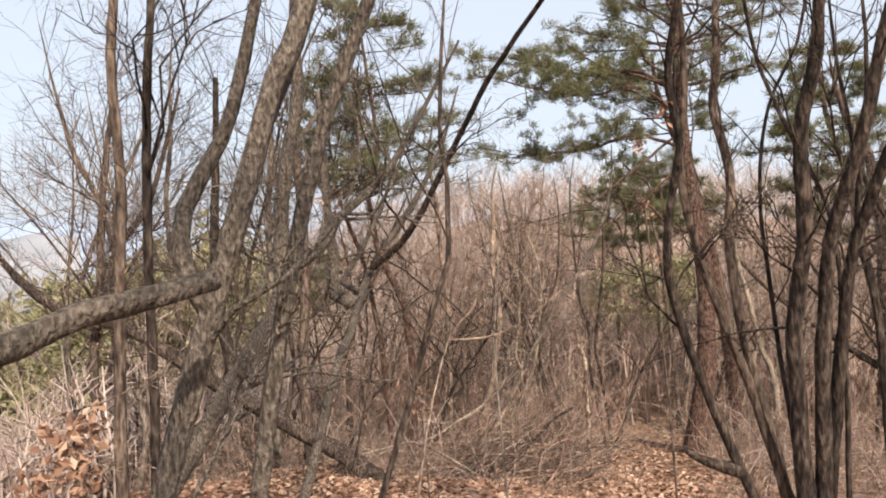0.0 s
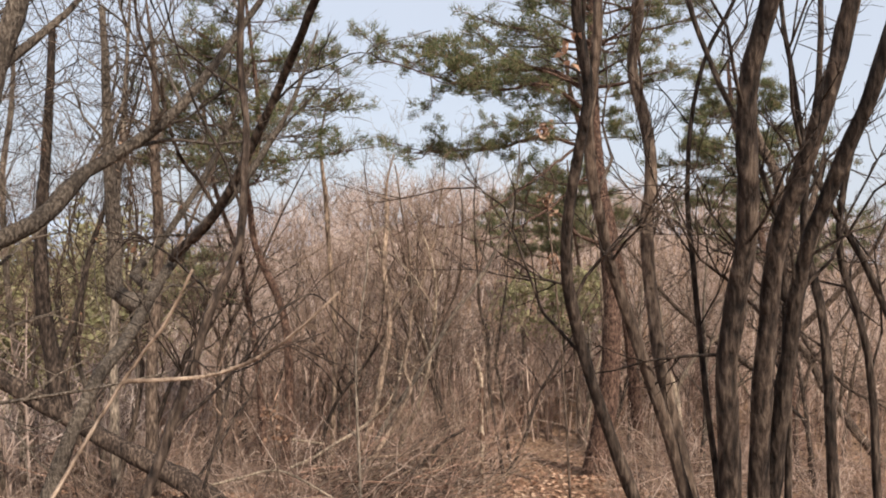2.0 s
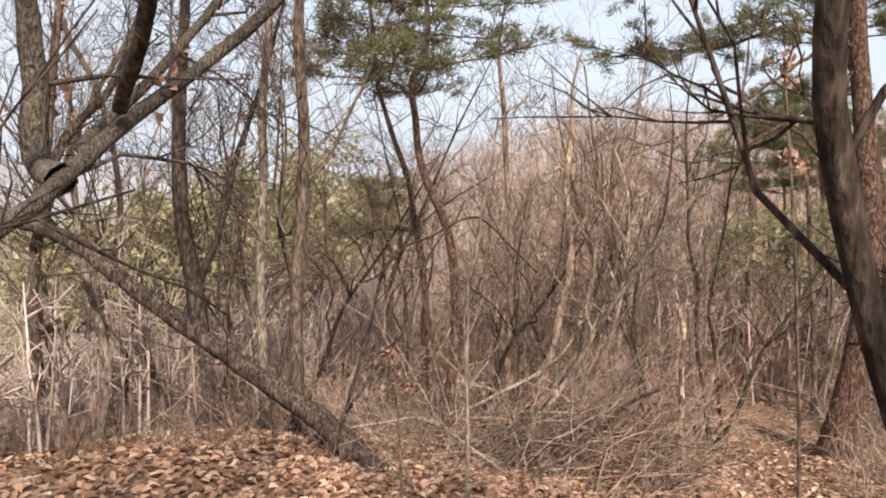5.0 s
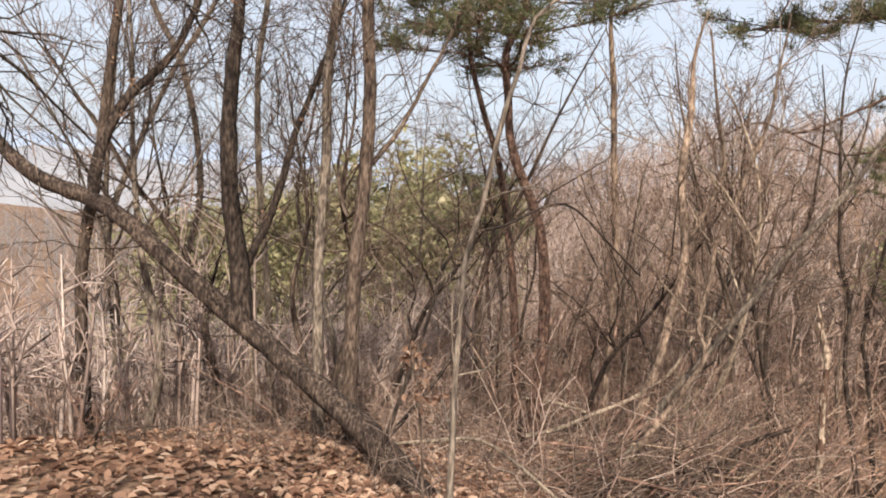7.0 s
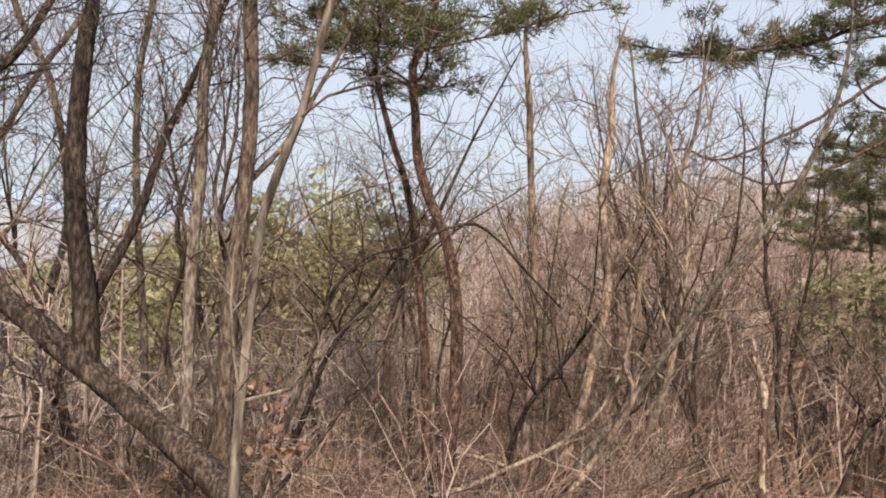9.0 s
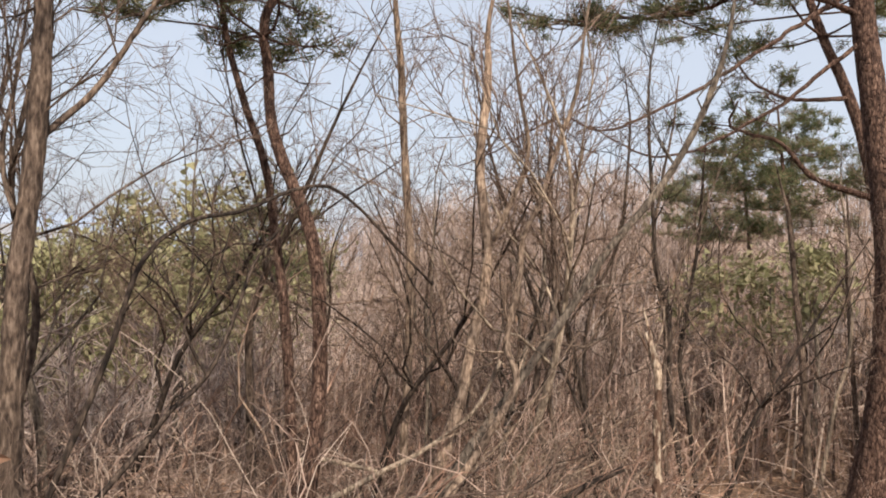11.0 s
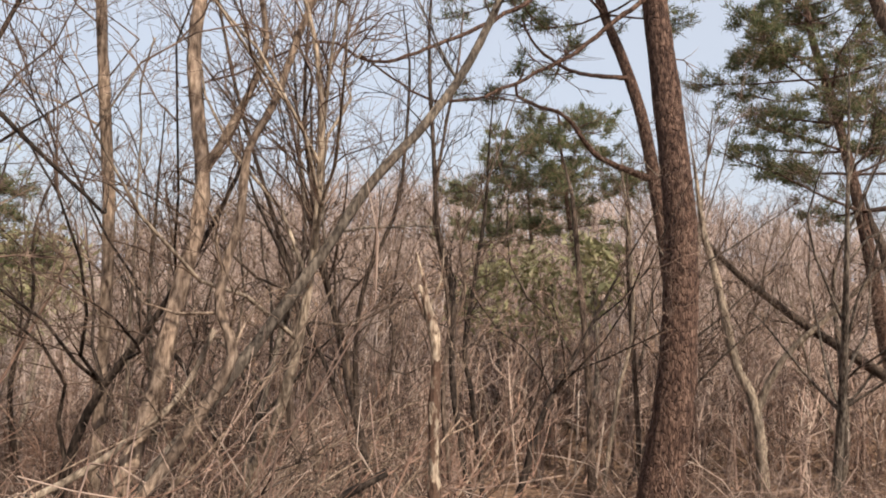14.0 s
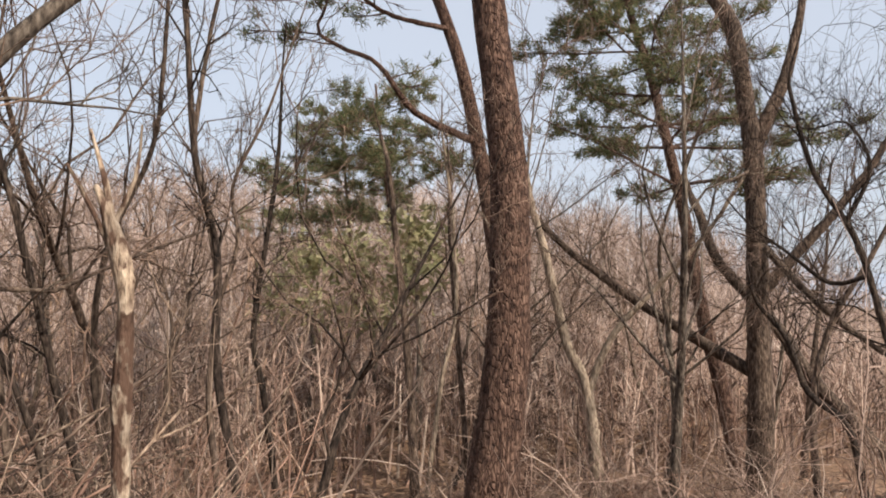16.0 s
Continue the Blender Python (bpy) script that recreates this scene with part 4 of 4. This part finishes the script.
def sapling(seed, height, stems):
    """A bush of thin stems rising from one root, with fine twigs."""
    rng = np.random.default_rng(seed)
    thing = new("bare_shrub")
    tagged(thing, "leafless brown shrub of thin upright stems", "shrub", "thicket")
    tg = Geo()
    for k in range(stems):
        a = rng.uniform(0, 6.28)
        d = np.array((math.cos(a) * 0.28, math.sin(a) * 0.28, 1.0))
        p = np.array((math.cos(a) * 0.06, math.sin(a) * 0.06, -0.1))
        h = height * rng.uniform(0.65, 1.0)
        pts = [p]
        for i in range(8):
            d = d + rng.normal(0, 0.27, 3) * (1, 1, 0.4)
            d /= np.linalg.norm(d)
            p = p + d * h / 8
            pts.append(p)
        r = rng.uniform(0.009, 0.020)
        rad = np.linspace(r, 0.003, 9)
        g = Geo()
        tube(g, pts, rad, 5, 0.05, rng)
        part("stem", g.mesh("stem", BRUSH[(seed + k) % 3]), thing)
        for j in range(9):
            i = int(rng.integers(2, 8))
            out = rng.normal(size=3) * (1, 1, 0.3)
            twig(tg, rng, pts[i], (pts[i] - pts[i - 1]) * 6 + out * 0.5 + (0, 0, 0.5), h * rng.uniform(0.15, 0.33), 0.0055, 1, 3)
    tagged(part("crown", tg.mesh("crown", BRUSH[seed % 3]), thing), kind="stuff")
    return thing


rng = np.random.default_rng(5)
kinds = [sapling(100 + k, h, s) for k, (h, s) in enumerate([(1.5, 4), (1.9, 3), (2.3, 3), (2.7, 3), (3.1, 2), (3.6, 2), (1.2, 5), (2.5, 4)])]
spots = []
while len(spots) < 290:
    x, y = rng.uniform(-9, 11), rng.uniform(4.5, 24)
    far = off_trail(x, y)
    if far < 0.75 + (0.8 if y < 9 else 0) or (y < 8.8 and abs(x) < 2.6) or (-3.4 < x < 0.4 and y < 12.2) or abs(x) > 3.5 + y * 0.55:
        continue
    if any((x - a) ** 2 + (y - b) ** 2 < 0.16 for a, b in spots):
        continue
    spots.append((x, y))
for k, (x, y) in enumerate(spots):
    scale = rng.uniform(0.8, 1.2) * (0.6 if x < -2.5 and y < 12 else 0.45 if x > 1.2 and y < 18 else 1.0)
    m = Matrix.Translation((x, y, float(ground(x, y)))) @ Euler((rng.normal(0, 0.09), rng.normal(0, 0.09), rng.uniform(0, 6.28))).to_matrix().to_4x4() @ Matrix.Diagonal((scale, scale, scale, 1))
    if k < len(kinds):
        kinds[k].matrix_basis = m
    else:
        copy_thing(kinds[k % len(kinds)], m)


# ---- taller bare trees standing in the thicket ----
def fan_tree(seed, height, material):
    """A slim tree whose long branches rise steeply and divide into fine twigs."""
    rng = np.random.default_rng(seed)
    thing = new("slim_tree")
    tagged(thing, "slim leafless tree with steep fine branches", "tree", "slim trees")
    p = [np.array((0, 0, -0.1))]
    d = np.array((rng.normal(0, 0.08), rng.normal(0, 0.08), 1.0))
    for i in range(5):
        d = d + rng.normal(0, 0.2, 3) * (1, 1, 0.4)
        p.append(p[-1] + d / np.linalg.norm(d) * height / 5)
    line = spline(p, 0.15)
    rad = np.linspace(0.012 * height ** 0.9, 0.005, len(line))
    g = Geo()
    tube(g, line, rad, 7, 0.05, rng)
    part("trunk", g.mesh("trunk", BARK[material]), thing)
    crown = Geo()
    for k in range(7):
        i = int(len(line) * rng.uniform(0.22, 0.7))
        a = rng.uniform(0, 6.28)
        b = [line[i]]
        v = np.array((math.cos(a) * 0.6, math.sin(a) * 0.6, 0.75))
        ln = height * rng.uniform(0.28, 0.5)
        for j in range(5):
            v = v + rng.normal(0, 0.30, 3) + (0, 0, 0.06)
            b.append(b[-1] + v / np.linalg.norm(v) * ln / 5)
        r = max(0.007, rad[i] * 0.5)
        g = Geo()
        tube(g, b, np.linspace(r, 0.004, 6), 5)
        part("limb", g.mesh("limb", BARK[material]), thing)
        for j in range(6):
            s = int(rng.integers(1, 6))
            twig(crown, rng, b[s], (b[s] - b[s - 1]) * 3 + rng.normal(0, 0.28, 3), ln * rng.uniform(0.25, 0.5), 0.0055, 2 if j % 2 else 1, 3, 0.2)
    for j in range(10):
        i = int(len(line) * rng.uniform(0.5, 0.98))
        twig(crown, rng, line[i], np.array((*rng.normal(0, 0.5, 2), 0.8)), height * rng.uniform(0.1, 0.22), 0.006, 2, 3, 0.2)
    tagged(part("crown", crown.mesh("crown", TWIG), thing), kind="stuff")
    return thing


rng = np.random.default_rng(15)
fans = [fan_tree(400 + k, h, m) for k, (h, m) in enumerate([(4.2, "brown"), (4.8, "grey"), (3.7, "dark"), (5.4, "grey"), (4.5, "brown"), (5.0, "pale")])]
stand = [(-3.4, 9.5), (-5.0, 8.9), (-5.8, 9.9), (-4.2, 11.0), (-4.6, 9.6), (-5.4, 10.8), (-3.9, 10.4), (-6.4, 9.4), (-4.4, 12.2), (-6.0, 12.6), (-3.2, 12.8), (-7.6, 11.4), (-7.0, 14.0), (-5.2, 14.6), (1.3, 13.4), (-0.6, 13.2), (0.4, 15.2), (-0.3, 12.1), (0.2, 12.7)]
while len(stand) < 56:
    x, y = rng.uniform(-9, 12), rng.uniform(11.5, 25)
    if off_trail(x, y) > (1.7 if y < 15 else 1.0) and (x < 1 or y > 14) and abs(x) < 3 + y * 0.5 and all((x - a) ** 2 + (y - b) ** 2 > 0.5 for a, b in stand):
        stand.append((x, y))
for k, (x, y) in enumerate(stand):
    scale = rng.uniform(0.85, 1.15)
    m = Matrix.Translation((x, y, float(ground(x, y)))) @ Euler((rng.normal(0, 0.07), rng.normal(0, 0.07), rng.uniform(0, 6.28))).to_matrix().to_4x4() @ Matrix.Diagonal((scale, scale, scale, 1))
    if k < len(fans):
        fans[k].matrix_basis = m
    else:
        copy_thing(fans[k % len(fans)], m)


# ---- woods on the facing slope ----
def far_woods(name, label, count, region, height, seed, material):
    rng = np.random.default_rng(seed)
    g = Geo()
    x0, x1, y0, y1 = region
    for _ in range(count):
        x, y = rng.uniform(x0, x1), rng.uniform(y0, y1)
        z = float(ground(x, y))
        h = height * rng.uniform(0.6, 1.15)
        lean = rng.normal(0, 0.1, 2)
        pts = [(x, y, z - 0.1), (x + lean[0] * h * 0.5 + rng.normal(0, 0.05), y + lean[1] * h * 0.5, z + h * 0.5), (x + lean[0] * h, y + lean[1] * h, z + h)]
        tube(g, pts, (0.030, 0.020, 0.006), 3)
        for j in range(9):
            s = rng.uniform(0.25, 0.95)
            b = np.array(pts[1]) * (1 - abs(2 * s - 1)) + (np.array(pts[0]) if s < 0.5 else np.array(pts[2])) * abs(2 * s - 1)
            d = rng.normal(size=3) * (0.5, 0.5, 0.2) + (0, 0, 0.75)
            e = b + d * h * rng.uniform(0.15, 0.32)
            m = (b + e) / 2 + rng.normal(0, 0.06, 3)
            tube(g, [b, m, e], (0.014, 0.010, 0.005), 3)
            for q in range(2):
                d2 = d + rng.normal(0, 0.5, 3)
                tube(g, [m, m + d2 * h * 0.14], (0.008, 0.004), 3)
    tagged(new(name, g.mesh(name, material)), label, "woods", kind="stuff")


far_woods("far_woods", "bare brown woods covering the facing slope", 2600, (-22, 30, 22, 52), 3.2, 7, HAZE_TINT_WOODS)
far_woods("hollow_brush", "bare brush filling the hollow between the slopes", 1000, (-14, 20, 18, 26), 2.0, 8, WOODS)
far_woods("valley_brush", "brush on the slope falling to the valley, colour greyed for haze", 1500, (-30, -4.5, 9, 40), 2.2, 9, HAZE_TINT_WOODS)
far_woods("valley_woods", "bare woods on the falling side of the valley, painted grey for haze", 1500, (-85, -24, 14, 80), 4.5, 11, HAZY_WOODS)
far_woods("hazed_slope_brush", "low brush where the ground falls to the valley, colour greyed for haze", 500, (-17, -4.2, 5, 17), 1.4, 10, HAZE_TINT_WOODS)


def green_tree(seed, x, y, height, radius, label, low=0.2):
    """A distant tree or bush in yellow-green young leaf."""
    rng = np.random.default_rng(seed)
    thing = new("leafing_tree")
    z = float(ground(x, y))
    thing.location = (x, y, z)
    tagged(thing, label, "tree", "leafing trees")
    g, fol = Geo(), Geo()
    tube(g, spline([(0, 0, -0.1), (0.1, 0, height * 0.4), (0, 0.1, height * 0.85)], 0.4), np.linspace(0.09, 0.02, len(spline([(0, 0, -0.1), (0.1, 0, height * 0.4), (0, 0.1, height * 0.85)], 0.4))), 6)
    part("trunk", g.mesh("trunk", BARK["grey"]), thing)
    for k in range(34 if low < 0.5 else 10):
        a, f = rng.uniform(0, 6.28), rng.uniform(low, 1)
        c = np.array((math.cos(a), math.sin(a), 0)) * radius * rng.uniform(0.2, 0.9) * (1.15 - 0.7 * f) + (0, 0, height * f)
        for _ in range(75):
            q = c + rng.normal(0, 0.28, 3) * radius * (0.7, 0.7, 0.45)
            d = rng.normal(size=(2, 3)) * (0.115 if low < 0.5 else 0.08)
            fol.v.append(np.array([q, q + d[0], q + d[1]]))
            fol.f.append((fol.n, fol.n + 1, fol.n + 2))
            fol.n += 3
    tagged(part("crown", fol.mesh("crown", GREEN_LEAF, False), thing), kind="stuff")


rng = np.random.default_rng(21)
for k in range(20):
    green_tree(300 + k, rng.uniform(-21, -9.5), rng.uniform(21, 31), rng.uniform(4.8, 7.2), rng.uniform(1.8, 2.8), "yellow-green leafing tree on the valley side")
for k in range(3):
    green_tree(330 + k, rng.uniform(2.2, 4.2), rng.uniform(19.5, 23), rng.uniform(3.2, 4.3), rng.uniform(0.9, 1.3), "yellow-green leafing shrub in the hollow", 0.6)


# ---- brush, fallen branches and litter ----
def brush_pile(seed, x, y, count, length, turn):
    """A heap of cut thin branches leaning the same way."""
    rng = np.random.default_rng(seed)
    thing = new("brush_pile")
    z = float(ground(x, y))
    thing.location = (x, y, z)
    tagged(thing, "tangled heap of dry cut branches on the forest floor", "branches")
    for k in range(count):
        a = turn + rng.normal(0, 0.5)
        b = np.array((rng.normal(0, 0.5), rng.normal(0, 0.35), rng.uniform(0.0, 0.6)))
        d = np.array((math.cos(a), math.sin(a), rng.uniform(0.0, 0.8)))
        ln = length * rng.uniform(0.4, 1.0)
        p = [b - d * ln * 0.5, b - d * ln * 0.2 + rng.normal(0, 0.09, 3), b + d * ln * 0.15 + rng.normal(0, 0.11, 3), b + d * ln * 0.5 + rng.normal(0, 0.1, 3)]
        for q in p:
            q[2] = max(q[2], float(ground(x + q[0], y + q[1])) - z + 0.01)
        g = Geo()
        r = rng.uniform(0.006, 0.018)
        line = spline(p, 0.12)
        tube(g, line, np.linspace(r, r * 0.35, len(line)), 5, 0.05, rng)
        for j in range(3):
            i = int(rng.integers(len(line) // 2, len(line)))
            twig(g, rng, line[i], d + rng.normal(0, 0.5, 3) + (0, 0, 0.2), ln * 0.3, r * 0.4, 1, 3)
        part("branch", g.mesh("branch", BARK["tan"] if k % 3 == 0 else BRUSH[k % 3]), thing)


brush_pile(61, -0.5, 10.2, 52, 2.5, 0.6)
brush_pile(62, 0.0, 11.0, 30, 2.0, 0.9)
brush_pile(63, -0.3, 11.9, 16, 1.6, 0.2)


def undergrowth(name, label, count, region, seed, tall):
    """Dry stalks and fine twigs that cover the floor beside the trail."""
    rng = np.random.default_rng(seed)
    g = Geo()
    x0, x1, y0, y1 = region
    made = 0
    while made < count:
        x, y = rng.uniform(x0, x1), rng.uniform(y0, y1)
        if off_trail(x, y) < 0.8 or (y < 9 and abs(x - 0.6) < 1.6) or abs(x) > 3 + y * 0.6:
            continue
        made += 1
        z = float(ground(x, y))
        h = tall * rng.uniform(0.3, 1.0)
        p, d = np.array((x, y, z - 0.03)), np.array((*rng.normal(0, 0.7, 2), 1.0))
        pts = [p]
        for i in range(4):
            d = d / np.linalg.norm(d) + rng.normal(0, 0.5, 3) - (0, 0, 0.14)
            p = p + d / np.linalg.norm(d) * h * 0.3
            p[2] = max(p[2], z + 0.01)
            pts.append(p)
        r = rng.uniform(0.0022, 0.0055)
        tube(g, pts, np.linspace(r, r * 0.4, 5), 3)
        if rng.random() < 0.5:
            tube(g, [pts[2], pts[2] + rng.normal(0, 0.13, 3) + (0, 0, 0.1)], (r * 0.6, r * 0.3), 3)
    tagged(new(name, g.mesh(name, STALK)), label, "undergrowth", kind="stuff")


undergrowth("dry_undergrowth", "dry tan stalks and thin twigs on the floor", 5500, (-6, 7, 8.0, 17), 71, 0.95)
undergrowth("dry_grass", "low dry grass tufts along the slope", 3000, (-7, 4, 7.8, 14), 72, 0.4)


def brambles(name, label, count, region, seed, reach):
    """Thin shoots that arch and cross one another in every direction."""
    rng = np.random.default_rng(seed)
    g = Geo()
    x0, x1, y0, y1 = region
    made = 0
    while made < count:
        x, y = rng.uniform(x0, x1), rng.uniform(y0, y1)
        if off_trail(x, y) < 0.9 or abs(x) > 3 + y * 0.6:
            continue
        made += 1
        z = float(ground(x, y))
        ln = reach * rng.uniform(0.4, 1.0)
        a = rng.uniform(0, 6.28)
        d = np.array((math.cos(a) * 0.6, math.sin(a) * 0.6, rng.uniform(0.6, 1.6)))
        p = np.array((x, y, z - 0.03))
        pts = [p]
        for i in range(7):
            d = d / np.linalg.norm(d) + rng.normal(0, 0.3, 3) - (0, 0, 0.16)
            p = p + d / np.linalg.norm(d) * ln / 7
            p[2] = max(p[2], z + 0.02)
            pts.append(p)
        r = rng.uniform(0.003, 0.0085)
        tube(g, pts, np.linspace(r, r * 0.35, 8), 4)
        for j in range(4):
            i = int(rng.integers(2, 7))
            twig(g, rng, pts[i], (pts[i] - pts[i - 1]) * 4 + rng.normal(0, 0.5, 3), ln * rng.uniform(0.12, 0.28), r * 0.6, 0, 3)
    tagged(new(name, g.mesh(name, WOODS)), label, "brambles", kind="stuff")


brambles("bramble_tangle", "tangle of thin arching tan shoots among the shrubs", 900, (-4.5, 7.5, 9.6, 17), 73, 2.3)
brambles("bramble_tangle", "thin arching shoots round the brush heaps", 170, (-1.6, 1.0, 9.4, 12.5), 74, 2.0)


def litter(name, label, count, region, seed, size):
    rng = np.random.default_rng(seed)
    g = Geo()
    x0, x1, y0, y1 = region
    for _ in range(count):
        x = rng.normal((x0 + x1) / 2, (x1 - x0) / 3.6)
        y = rng.normal((y0 + y1) / 2, (y1 - y0) / 3.2)
        z = float(ground(x, y)) + rng.uniform(0.005, 0.03)
        s = size * rng.uniform(0.6, 1.25)
        a = rng.uniform(0, 6.28)
        c, n = math.cos(a), math.sin(a)
        t1, t2, fold = rng.normal(0, 0.22), rng.normal(0, 0.22), rng.uniform(0.05, 0.3)
        loc = [(-0.5, 0, 0), (-0.2, 0.26, fold), (0.2, 0.24, fold), (0.5, 0, 0.05), (0.2, -0.24, fold), (-0.2, -0.26, fold), (0, 0, 0)]
        v = [(x + s * (u * c - w * n), y + s * (u * n + w * c), z + s * (h + u * t1 + w * t2 + 0.12)) for u, w, h in loc]
        g.add(v, [(0, 6, 1), (1, 6, 2), (2, 6, 3), (3, 6, 4), (4, 6, 5), (5, 6, 0)])
    tagged(new(name, g.mesh(name, LITTER, False)), label, "leaves", kind="stuff")


litter("leaf_litter", "fallen brown oak leaves carpeting the trail", 26000, (-4.4, 4.4, 4.5, 12.5), 81, 0.082)
litter("leaf_litter", "fallen brown oak leaves further down the slope", 10000, (-8, 9, -2.0, 20.0), 82, 0.095)
